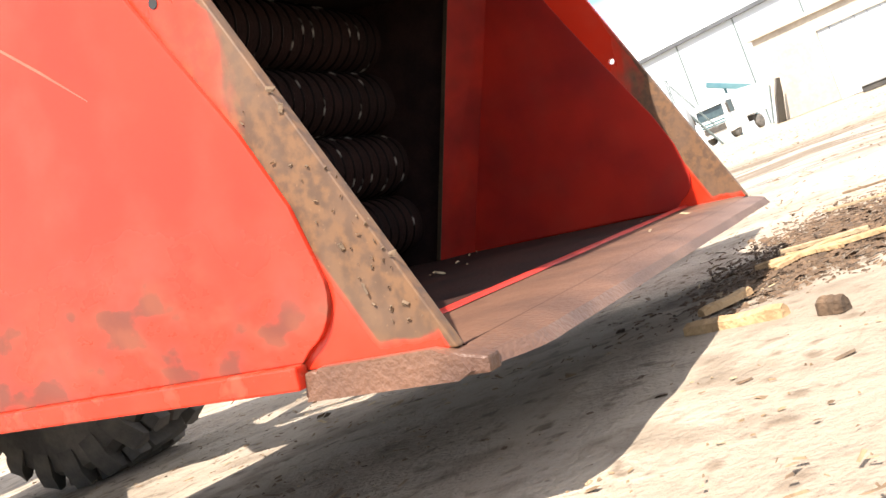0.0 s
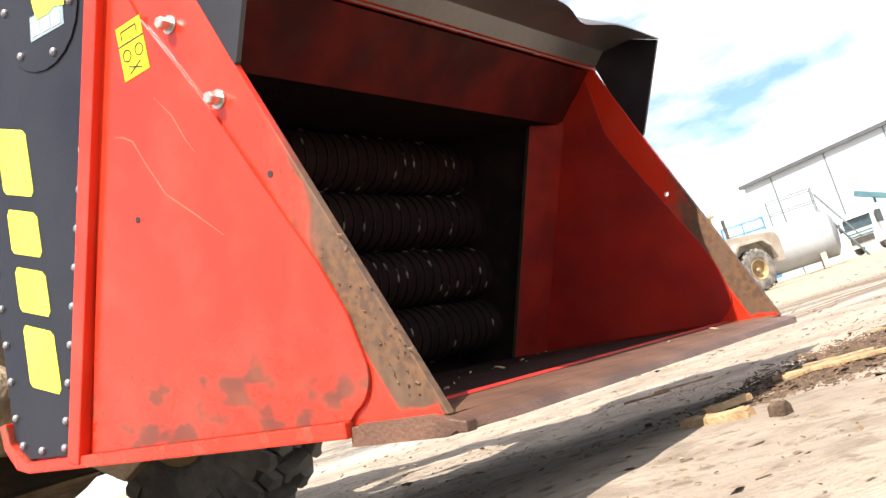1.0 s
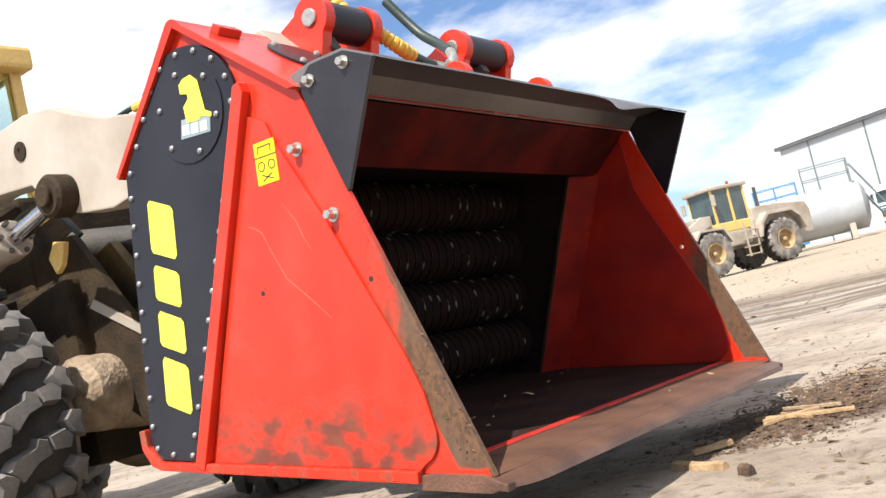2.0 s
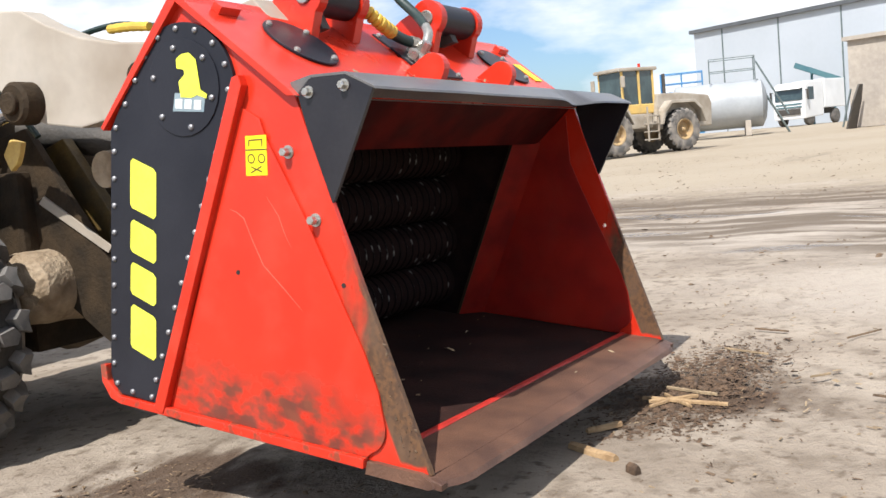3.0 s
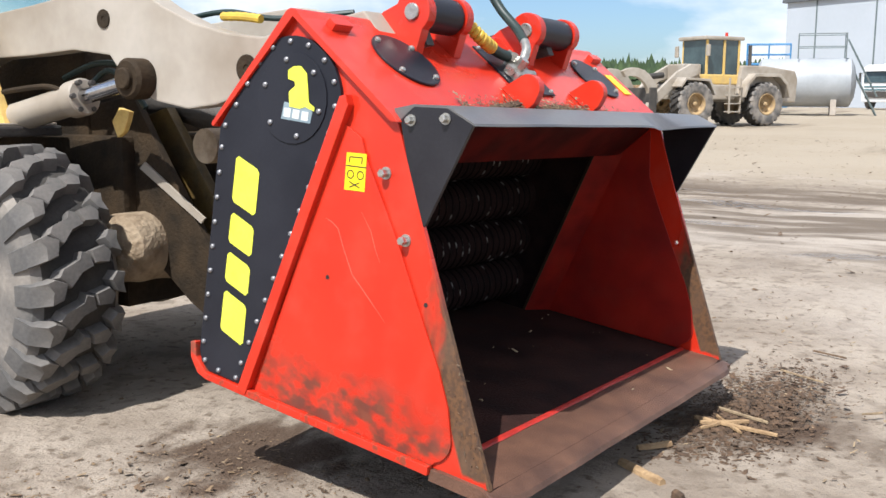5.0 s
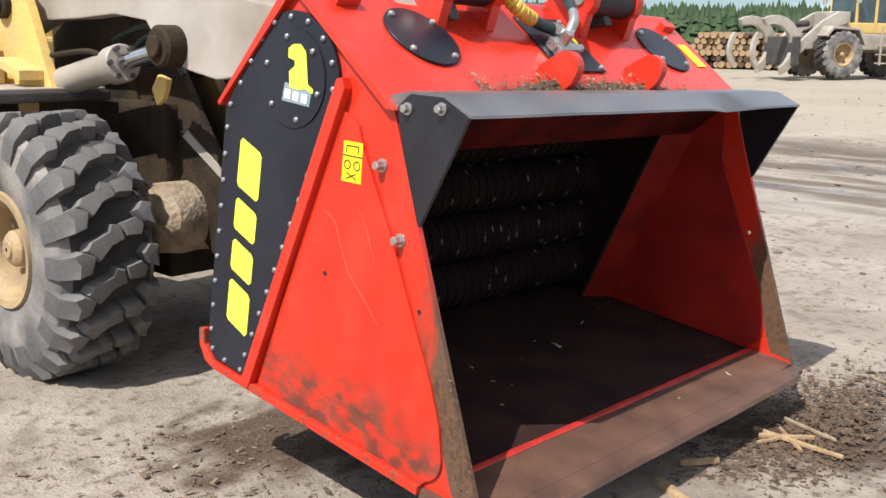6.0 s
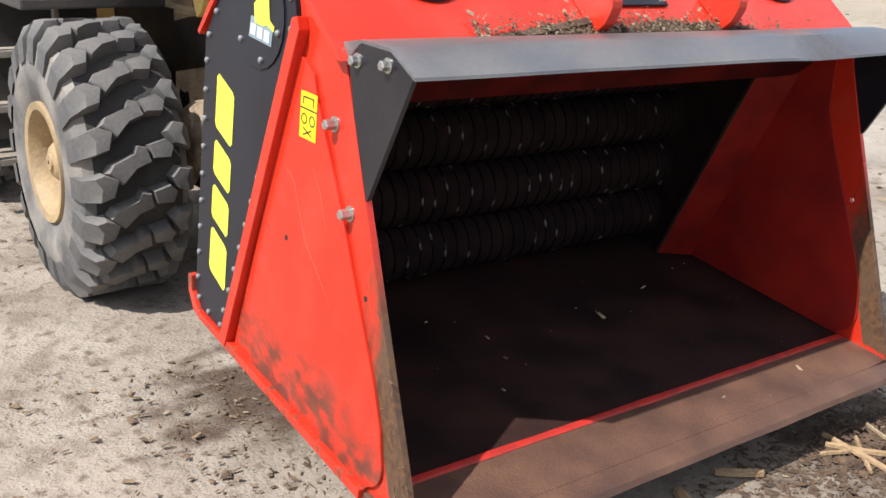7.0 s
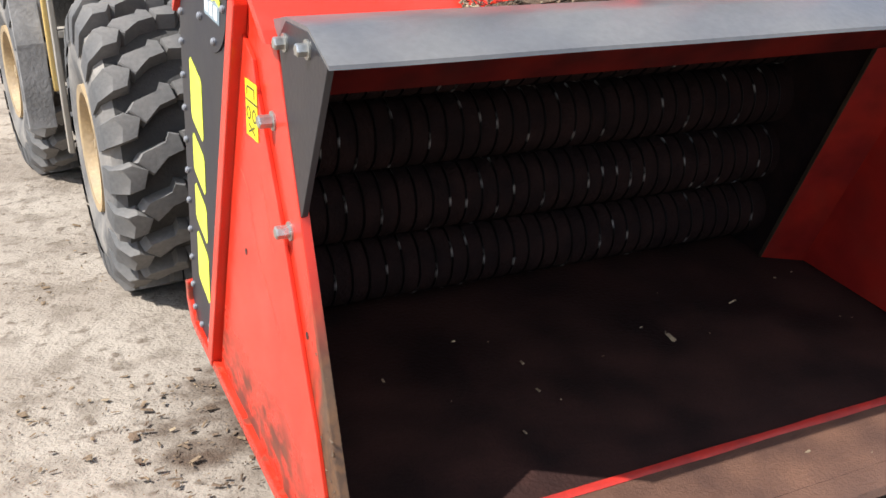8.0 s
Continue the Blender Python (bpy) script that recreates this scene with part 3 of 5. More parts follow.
def lip():
    bm = bmesh.new()
    nx = 60
    rows = []
    prof = [(0.205, 0.004), (0.03, 0.005), (-0.068, -0.012), (-0.080, -0.030), (0.0, -0.040), (0.235, -0.040)]
    for i in range(nx + 1):
        x = -0.02 + (W + 0.04) * i / nx
        near = min(x + 0.02, W + 0.02 - x)
        back = 0.06 * max(0, 1 - near / 0.16) ** 2
        row = []
        for k, (p, q) in enumerate(prof):
            wob = 0.004 * noise.noise((x * 3, k, 1)) if k in (2, 3) else 0
            row.append(bm.verts.new((x, p + (back if k in (2, 3) else 0) + wob, q)))
        rows.append(row)
    m = len(prof)
    for a, b in zip(rows, rows[1:]):
        for k in range(m):
            bm.faces.new((a[k], a[(k + 1) % m], b[(k + 1) % m], b[k]))
    bm.faces.new(rows[0][::-1])
    bm.faces.new(rows[-1])
    part("cutting_lip", bm, M_LIP, bucket, "rusty worn cutting lip", False)
    bm = bmesh.new()
    rows = []
    for i in range(81):
        x = 0.03 + (W - 0.06) * i / 80
        wd = 0.017 + 0.004 * noise.noise((x * 4, 0, 5))
        c = 0.212 + 0.004 * noise.noise((x * 2, 9, 5))
        rows.append([bm.verts.new((x, c - wd, 0.006)), bm.verts.new((x, c - wd * 0.5, 0.011)), bm.verts.new((x, c + wd * 0.5, 0.011)), bm.verts.new((x, c + wd, 0.002))])
    for a, b in zip(rows, rows[1:]):
        for k in range(3):
            bm.faces.new((a[k], a[k + 1], b[k + 1], b[k]))
    part("weld_stripe", bm, M_SEAM, bucket, "red painted weld seam across the floor", False)


lip()

# roof, back and inner panels
bm = bmesh.new()
prism(bm, [(0.545, 1.140), (0.57, 1.162), (1.02, 1.437)] + arc(1.065, 1.427, 0.037, 120, 40, 4) + [(1.425, 0.995), (1.412, 0.985), (1.06, 1.435), (0.575, 1.138)], -0.028, W + 0.028, 0, 0.002)
part("roof_plate", bm, M_RED, bucket, "red folded roof plate")
bm = bmesh.new()
prism(bm, [(1.41, 0.985), (1.418, 0.985), (1.405, 0.93), (1.395, 0.93)], 0.022, W - 0.022)
part("back_strip", bm, M_RED, bucket)
bm = bmesh.new()
prism(bm, [(1.341, -0.012), (1.378, -0.012), (1.378, 0.14), (1.362, 0.14)], 0.022, W - 0.022)
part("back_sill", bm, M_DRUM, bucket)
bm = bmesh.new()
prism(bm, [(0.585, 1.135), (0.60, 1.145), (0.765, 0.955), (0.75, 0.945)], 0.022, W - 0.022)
part("upper_baffle", bm, M_RED_IN, bucket, "dirty red sloped baffle under the roof, shade painted in")
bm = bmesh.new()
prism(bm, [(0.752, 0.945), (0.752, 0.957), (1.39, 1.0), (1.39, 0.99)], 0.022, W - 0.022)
part("drum_ceiling", bm, M_DRUM, bucket, "dark plate over the drums, recess shade painted in")
for f in (lambda x: x, mirror):
    bm = bmesh.new()
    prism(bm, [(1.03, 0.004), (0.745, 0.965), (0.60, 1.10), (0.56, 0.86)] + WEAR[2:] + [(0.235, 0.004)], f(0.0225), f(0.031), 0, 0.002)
    part("liner_plate", bm, M_RED_LINER, bucket, "red liner inside the bucket's side, shade painted in")
    bm = bmesh.new()
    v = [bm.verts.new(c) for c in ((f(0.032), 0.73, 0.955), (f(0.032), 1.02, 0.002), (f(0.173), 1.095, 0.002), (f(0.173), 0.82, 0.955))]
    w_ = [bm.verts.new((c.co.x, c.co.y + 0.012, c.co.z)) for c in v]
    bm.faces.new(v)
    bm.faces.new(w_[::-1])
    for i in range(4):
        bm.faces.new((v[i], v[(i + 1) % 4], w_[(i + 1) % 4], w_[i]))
    part("cheek_panel", bm, M_RED_CHEEK, bucket, "dirty red slanted panel beside the drums, shade painted in")
    bm = bmesh.new()
    prism(bm, [(0.82, 0.955), (1.095, 0.002), (1.11, 0.002), (0.835, 0.955)], f(0.166), f(0.178))
    part("bearing_edge", bm, M_GRIME, bucket)
    bm = bmesh.new()
    prism(bm, [(0.835, 0.955), (1.11, 0.002), (1.38, 0.002), (1.38, 0.99)], f(0.150), f(0.162))
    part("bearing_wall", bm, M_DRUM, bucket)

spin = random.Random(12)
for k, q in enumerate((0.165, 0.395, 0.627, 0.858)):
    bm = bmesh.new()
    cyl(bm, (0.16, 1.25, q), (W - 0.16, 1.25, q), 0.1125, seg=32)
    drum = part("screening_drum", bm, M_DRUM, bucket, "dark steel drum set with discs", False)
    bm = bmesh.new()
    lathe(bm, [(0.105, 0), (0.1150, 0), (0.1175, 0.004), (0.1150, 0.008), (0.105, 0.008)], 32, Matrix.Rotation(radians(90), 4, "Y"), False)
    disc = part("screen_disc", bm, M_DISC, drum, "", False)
    disc.location = (0.19 + 0.03 * (k % 2), 1.25, q)
    for i in range(1, 33):
        d = new("screen_disc", disc.data)
        d.parent = drum
        d.location = (0.19 + 0.03 * (k % 2) + 0.0585 * i, 1.25, q)
        # random turns keep the painted glints from lining up
        d.rotation_euler.x = spin.uniform(0, 6.283)

# hood
def hood():
    bm = bmesh.new()
    nx = 46
    prof = [(0.585, 1.180), (0.505, 1.206), (0.375, 1.220), (0.262, 1.180), (0.258, 1.172), (0.372, 1.212), (0.503, 1.198), (0.560, 1.135)]
    rows = []
    for i in range(nx + 1):
        x = 0.002 + (W - 0.004) * i / nx
        dent = math.exp(-((x - 1.68) / 0.14) ** 2)
        row = []
        for k, (p, q) in enumerate(prof):
            s = 1.0 if k in (3, 4) else 0.0
            row.append(bm.verts.new((x, p + s * 0.045 * dent, q - s * 0.018 * dent + s * 0.006 * noise.noise((x * 1.5, 0, 2)))))
        rows.append(row)
    m = len(prof)
    for a, b in zip(rows, rows[1:]):
        for k in range(m):
            bm.faces.new((a[k], a[(k + 1) % m], b[(k + 1) % m], b[k]))
    bm.faces.new(rows[0][::-1])
    bm.faces.new(rows[-1])
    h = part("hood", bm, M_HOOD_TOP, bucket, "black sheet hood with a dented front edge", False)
    for f, o in ((lambda x: x, -1), (mirror, 1)):
        bm = bmesh.new()
        prism(bm, [(0.555, 1.148), (0.510, 1.196), (0.378, 1.212), (0.264, 1.174), (0.398, 0.815), (0.415, 0.80), (0.44, 0.84)], f(0.002), f(0.016), 0, 0.002)
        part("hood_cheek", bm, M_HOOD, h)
        for p, q in ((0.509, 1.152), (0.372, 1.178)):
            bm = bmesh.new()
            hexbolt(bm, (f(0.002), p, q), (o, 0, 0), 0.0135, 0.022)
            part("hood_bolt", bm, M_ZINC, h, "", False)


hood()

# roof fittings; a frame whose third axis stands square on the roof
SLOPE = math.atan2(0.30, 0.50)
ROOF = Matrix.Translation((0, 0.57, 1.166)) @ Matrix.Rotation(SLOPE, 4, "X")


def on_roof(bm):
    bmesh.ops.transform(bm, matrix=ROOF, verts=bm.verts)
    return bm


for cx in (0.375, 2.0):
    bm = bmesh.new()
    lathe(bm, [(0.150, 0), (0.150, 0.006), (0.148, 0.008)], 40, Matrix.Translation((cx, 0.315, 0.001)))
    hatch = part("round_hatch", on_roof(bm), M_BLACK, bucket, "round black hatch cover", False)
    for a in (35, 125, 215, 305):
        bm = bmesh.new()
        button(bm, (cx + 0.13 * math.cos(radians(a)), 0.315 + 0.13 * math.sin(radians(a)), 0.009), (0, 0, 1), 0.013, 0.012)
        part("hatch_bolt", on_roof(bm), M_ZINC, hatch, "", False)
bm = bmesh.new()
prism(bm, [(1.02, 0.145), (1.33, 0.145), (1.33, 0.47), (1.02, 0.47)], 0.001, 0.009, 2, 0.002)
plate = part("valve_plate", on_roof(bm), M_BLACK, bucket, "black plate under the hose fittings")
bm = bmesh.new()
prism(bm, [(1.20, 0.30), (1.31, 0.30), (1.31, 0.42), (1.20, 0.42)], 0.0095, 0.0108, 2)
part("plate_sticker", on_roof(bm), M_STICKER, plate, "yellow sticker")
for c in ((1.04, 0.165), (1.31, 0.165), (1.04, 0.45), (1.31, 0.45)):
    bm = bmesh.new()
    button(bm, (*c, 0.009), (0, 0, 1), 0.012, 0.012)
    part("plate_bolt", on_roof(bm), M_ZINC, plate, "", False)
# front stop lugs
for x in (0.93, 1.535):
    bm = bmesh.new()
    prism(bm, [(0.03, 0.0), (0.02, 0.05)] + arc(0.085, 0.075, 0.06, 170, 20, 8) + [(0.18, 0.0)], x - 0.022, x + 0.022, 0, 0.003)
    part("stop_lug", on_roof(bm), M_RED, bucket)
# pin brackets
for x0, x1 in ((0.52, 0.79), (1.41, 1.75)):
    for x in (x0, x1):
        bm = bmesh.new()
        prism(bm, [(0.37, 0.0), (0.385, 0.04)] + arc(0.485, 0.115, 0.082, 195, -15, 16) + [(0.60, 0.03), (0.62, -0.04), (0.55, -0.04)], x - 0.025, x + 0.025, 0, 0.004)
        part("pin_lug", on_roof(bm), M_RED, bucket, "red rounded pin lug")
    bm = bmesh.new()
    cyl(bm, (x0 - 0.035, 0.485, 0.115), (x1 + 0.035, 0.485, 0.115), 0.034, seg=20, bevel=0.004)
    part("pin", on_roof(bm), M_ZINC, bucket, "grey steel pin", False)
    bm = bmesh.new()
    cyl(bm, (x0 + 0.026, 0.485, 0.115), (x1 - 0.026, 0.485, 0.115), 0.072, seg=24, bevel=0.006)
    part("pin_sleeve", on_roof(bm), M_BLACK, bucket, "black sleeve on the pin", False)
# small roof tabs and stickers
for x in (0.10, 2.2):
    bm = bmesh.new()
    box(bm, (x - 0.02, 0.46, 0.0), (x + 0.08, 0.50, 0.03), 0.003)
    part("roof_tab", on_roof(bm), M_RED, bucket)
bm = bmesh.new()
prism(bm, [(2.19, 0.20), (2.27, 0.20), (2.27, 0.36), (2.19, 0.36)], 0.001, 0.003, 2)
part("roof_sticker", on_roof(bm), M_STICKER, bucket, "orange-yellow sticker")

# hoses
bm = bmesh.new()
tube(bm, [(0.76, 0.80, 0.20), (0.80, 0.68, 0.165), (0.84, 0.57, 0.130), (0.86, 0.47, 0.115), (0.91, 0.40, 0.095), (1.0, 0.372, 0.068)], 0.027, 14, lambda i: (0.86, 1.1, 1.12, 1.1)[i % 4], 16)
hose = empty("hydraulic_hose", BUCKET, "hydraulic hose in yellow spiral wrap ending in steel fittings", "hose")
part("spiral_wrap", on_roof(bm), M_WRAP, hose, "yellow spiral wrap", False)
bm = bmesh.new()
tube(bm, [(0.99, 0.374, 0.07), (1.06, 0.362, 0.055), (1.13, 0.345, 0.05)], 0.024, 12)
part("hose_core", on_roof(bm), M_HOSE, hose, "", False)
bm = bmesh.new()
cyl(bm, (1.12, 0.347, 0.05), (1.17, 0.335, 0.05), 0.028, seg=6)
cyl(bm, (1.16, 0.335, 0.0), (1.16, 0.335, 0.06), 0.030, seg=12)
part("hose_fitting", on_roof(bm), M_ZINC, hose, "", False)
hose2 = empty("return_hose", BUCKET, "dark green return hose with a steel elbow", "hose")
bm = bmesh.new()
tube(bm, [(1.29, 0.84, 0.20), (1.315, 0.72, 0.155), (1.318, 0.61, 0.125), (1.29, 0.48, 0.12), (1.235, 0.382, 0.116)], 0.022, 12)
part("hose_core", on_roof(bm), M_HOSE, hose2, "", False)
bm = bmesh.new()
tube(bm, [(1.24, 0.39, 0.117), (1.21, 0.34, 0.105), (1.175, 0.305, 0.07), (1.155, 0.288, 0.045)], 0.021, 12)
part("steel_elbow", on_roof(bm), M_ZINC, hose2, "", False)
bm = bmesh.new()
box(bm, (1.06, 0.22, 0.009), (1.20, 0.30, 0.05), 0.006)
cyl(bm, (1.10, 0.26, 0.03), (1.10, 0.26, 0.10), 0.022, seg=6)
cyl(bm, (1.05, 0.26, 0.035), (1.23, 0.25, 0.035), 0.018, seg=10)
part("valve_block", on_roof(bm), M_ZINC, bucket, "grimy steel valve block", False)


def scatter_chips(count, place, size, seed, flat=0.3, m=None):
    """Small wedge-shaped chips in one mesh; place gives a point for each."""
    rnd = random.Random(seed)
    verts, faces = [], []
    for _ in range(count):
        c = Vector(place(rnd))
        a = rnd.uniform(0, 6.283)
        ln = size * (0.35 + min(4.0, rnd.expovariate(1.1)))
        wd = ln * rnd.uniform(0.15, 0.75)
        h = size * rnd.uniform(0.1, flat)
        tilt = rnd.uniform(-0.35, 0.35)
        ux, uy = Vector((math.cos(a), math.sin(a), tilt)), Vector((-math.sin(a), math.cos(a), rnd.uniform(-0.2, 0.2)))
        b = len(verts)
        for sx, sy, sz in ((-1, -0.7, 0), (1, -1, 0), (0.8, 1, 0), (-0.9, 0.8, 0), (-0.6, 0, 1), (0.7, 0.1, 1)):
            v = c + ux * (sx * ln / 2) + uy * (sy * wd / 2) + Vector((0, 0, sz * h))
            verts.append(m @ v if m else v)
        for f in ((0, 1, 2, 3), (0, 1, 5, 4), (1, 2, 5), (2, 3, 4, 5), (3, 0, 4)):
            faces.append([b + i for i in f])
    return verts, faces


def stuff(name, verts, faces, material, label, category):
    me = bpy.data.meshes.new(name)
    me.from_pydata(verts, [], faces)
    me.materials.append(material)
    return tagged(new(name, me), label, category, kind="stuff")


ROOFW = BUCKET @ ROOF


def litter_mound():
    """A low ragged drift of bark soil in the fold between roof and hood."""
    bm = bmesh.new()
    rows = []
    for i in range(121):
        x = 0.50 + 1.22 * i / 120
        swell = math.sin(math.pi * i / 120) ** 0.6 * (0.6 + 0.8 * noise.noise((x * 5, 2, 1)))
        wide = 0.02 + 0.085 * max(0.05, swell)
        rows.append([bm.verts.new(ROOFW @ Vector((x, 0.004 + wide * k / 8, 0.0005 + max(0, swell) * 0.024 * (1 - (k / 8) ** 2) * (0.7 + 0.7 * noise.noise((x * 40, k * 0.9, 3))) * (k < 8)))) for k in range(9)])
    for a, b in zip(rows, rows[1:]):
        for k in range(8):
            bm.faces.new((a[k], a[k + 1], b[k + 1], b[k]))
    return tagged(part("litter_mound", bm, M_SOIL, None, "", False), "brown bark soil piled along the hood", "soil", kind="stuff")


litter_mound()
v, f = scatter_chips(2600, lambda r: (min(2.2, max(0.45, r.gauss(1.1, 0.30))), abs(r.gauss(0, 0.040)) + 0.012, 0.004 + abs(r.gauss(0, 0.007))), 0.0055, 3, 0.6, ROOFW)
stuff("bark_litter", v, f, M_CHIP, "dark bark litter lying along the hood", "bark")
v, f = scatter_chips(420, lambda r: (min(2.2, max(0.45, r.gauss(1.0, 0.34))), abs(r.gauss(0, 0.05)) + 0.012, 0.010 + abs(r.gauss(0, 0.008))), 0.0065, 4, 0.4, ROOFW)
stuff("pale_litter", v, f, M_PALE, "pale wood litter lying along the hood", "wood chips")
v, f = scatter_chips(26, lambda r: (r.uniform(0.1, 2.2), r.uniform(-0.02, 1.0), 0.004), 0.014, 5, 0.4, BUCKET)
stuff("floor_crumbs", v, f, M_PALE, "scattered wood crumbs on the bucket floor", "wood chips")
def strip_point(r):
    t = abs(r.gauss(0, 0.22))
    d = r.uniform(0.012, 0.085)
    return (0.45 * t + 0.893 * d, min(0.7, 0.893 * t - 0.45 * d + 0.05), 0.002)


STRIP = BUCKET @ Matrix(((0, 0, -1, 0), (1, 0, 0, 0), (0, 1, 0, 0), (0, 0, 0, 1)))
v, f = scatter_chips(45, strip_point, 0.005, 41, 0.6, STRIP)
stuff("clinging_crumbs", v, f, M_CHIP, "brown crumbs clinging to the scraped side edge", "wood chips")
bm = bmesh.new()
prism(bm, [(0.58, 0.03), (0.90, 0.085), (0.91, 0.06), (0.62, 0.012)], 0.004, 0.016, 2, 0.002)
bmesh.ops.transform(bm, matrix=ROOFW, verts=bm.verts)
tagged(part("bark_slab", bm, M_BARK), "flat dark slab of bark lying on the hood", "bark")


# ---- the wheel loader that carries the bucket ----
def wheel(owner, radius, width, m, lugs=20, rim_r=0.36, seg=64, apart=True):
    """A wheel whose axle runs along x, outer face towards -x, at the pose m; apart: each lug of the tread is a part."""
    hw = width / 2
    R = radius - 0.062
    turn = Matrix.Rotation(radians(90), 4, "Y")
    prof = [(rim_r, -hw * 0.80), (rim_r + 0.05, -hw * 0.93), (rim_r + 0.15, -hw * 1.0), (R - 0.12, -hw * 0.98), (R - 0.03, -hw * 0.90), (R, -hw * 0.75),
            (R, hw * 0.75), (R - 0.03, hw * 0.90), (R - 0.12, hw * 0.98), (rim_r + 0.15, hw), (rim_r + 0.05, hw * 0.93), (rim_r, hw * 0.80)]
    bm = bmesh.new()
    lathe(bm, prof, seg, turn, False)

    def at(a, v, h):
        """angle, place across the tread (-1 to 1), height over the carcass"""
        drop = max(0, abs(v) - 0.78) / 0.30
        r = R + h - 0.16 * drop ** 1.6
        return Vector((v * hw, r * math.sin(a), r * math.cos(a)))

    pitch = 2 * math.pi / lugs
    shapes = [
        [(-0.08, -0.99), (0.50, -0.99), (0.62, -0.66), (0.48, -0.40), (0.10, -0.50)],
        [(0.34, -0.36), (0.62, -0.60), (0.80, -0.50), (0.98, -0.10), (1.16, -0.04), (1.10, 0.12), (0.78, 0.18), (0.66, -0.10)],
        [(-0.16, 0.20), (0.14, 0.14), (0.24, 0.45), (0.06, 0.58), (-0.18, 0.50)],
        [(0.12, 0.60), (0.40, 0.48), (0.60, 0.62), (0.50, 0.99), (-0.08, 0.99)],
    ]

    def lug(b2, sh, i, hh):
        c = (sum(u for u, _ in sh) / len(sh), sum(v for _, v in sh) / len(sh))
        fine = []
        for (u0, v0), (u1, v1) in zip(sh, sh[1:] + sh[:1]):
            fine += [(u0, v0), ((u0 + u1) / 2, (v0 + v1) / 2)]
        rings = []
        for grow, h in ((1.09, -0.012), (0.96, hh - 0.006), (0.90, hh)):
            rings.append([b2.verts.new(at((i + c[0] + (u - c[0]) * grow) * pitch, c[1] + (v - c[1]) * grow, h)) for u, v in fine])
        n_ = len(fine)
        mid_v = b2.verts.new(at((i + c[0]) * pitch, c[1], hh))
        for j in range(n_):
            b2.faces.new((rings[-1][j], rings[-1][(j + 1) % n_], mid_v))
        for a, b in zip(rings, rings[1:]):
            for j in range(n_):
                b2.faces.new((a[j], a[(j + 1) % n_], b[(j + 1) % n_], b[j]))

    if not apart:
        for i in range(lugs):
            for sh in shapes:
                lug(bm, sh, i, 0.05)
    w = part("wheel", bm, M_SIDEWALL, owner, "worn loader tyre grey with dust on a tan rim", False)
    w.matrix_local = m
    # darker rubber between the lugs, with the gaps' shadow painted into it
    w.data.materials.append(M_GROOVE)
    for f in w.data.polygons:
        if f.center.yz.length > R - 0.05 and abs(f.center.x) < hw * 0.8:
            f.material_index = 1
    if apart:
        for sh in shapes:
            proto = None
            for i in range(lugs):
                if proto is None:
                    b2 = bmesh.new()
                    lug(b2, sh, 0, 0.066)
                    proto = ob = part("tread_lug", b2, M_TYRE, w, "", False)
                else:
                    ob = new("tread_lug", proto.data)
                    ob.parent = w
                ob.rotation_euler = (-i * pitch, 0, 0)
    bm = bmesh.new()
    lathe(bm, [(rim_r + 0.035, -hw * 0.86), (rim_r + 0.03, -hw * 0.97), (rim_r - 0.005, -hw * 0.95), (rim_r - 0.03, -hw * 0.80), (rim_r - 0.04, -hw * 0.60), (rim_r - 0.055, -hw * 0.34), (rim_r - 0.075, -hw * 0.28), (0.185, -hw * 0.28), (0.17, -hw * 0.40), (0.02, -hw * 0.41)], 48, turn, False)
    lathe(bm, [(rim_r + 0.03, hw * 0.95), (rim_r - 0.03, hw * 0.8), (rim_r - 0.05, hw * 0.55), (0.10, hw * 0.55)], 32, turn, False)
    part("rim", bm, M_RIM, w, "dusty tan steel rim", False)
    bm = bmesh.new()
    lathe(bm, [(0.095, -hw * 0.40), (0.09, -hw * 0.72), (0.07, -hw * 0.80), (0.045, -hw * 0.82), (0.04, -hw * 0.86), (0.01, -hw * 0.86)], 24, turn, False)
    part("hub_cap", bm, M_RIM, w, "", False)
    proto = None
    for k in range(10):
        a = 2 * math.pi * k / 10
        if proto is None:
            bm = bmesh.new()
            hexbolt(bm, (0, 0, 0), (-1, 0, 0), 0.016, 0.03)
            proto = ob = part("wheel_nut", bm, M_RIM, w, "", False)
        else:
            ob = new("wheel_nut", proto.data)
            ob.parent = w
        ob.location = (-hw * 0.40, 0.142 * math.sin(a), 0.142 * math.cos(a))
    return w


loader = empty("wheel_loader", pose(0, 0.12, -0.12), "dusty cream and yellow wheel loader carrying the bucket", "wheel loader")
AX, AY, AZ = 1.15, 2.87, 0.755


def loader_wheels():
    R, width = 0.655, 0.52
    wheel(loader, R, width, pose(-0.075 + width / 2, AY, AZ, 22), rim_r=0.255)
    wheel(loader, R, width, pose(2 * AX + 0.075 - width / 2, AY, AZ, 40, 0, 180), rim_r=0.255)
    # the back half is steered a little to one side
    wheel(loader, R, width, pose(-0.24 + width / 2, 5.10, AZ - 0.01, 10, 0, 4), rim_r=0.255)
    wheel(loader, R, width, pose(2.2 - width / 2, 5.25, AZ - 0.01, 55, 0, 184), rim_r=0.255)


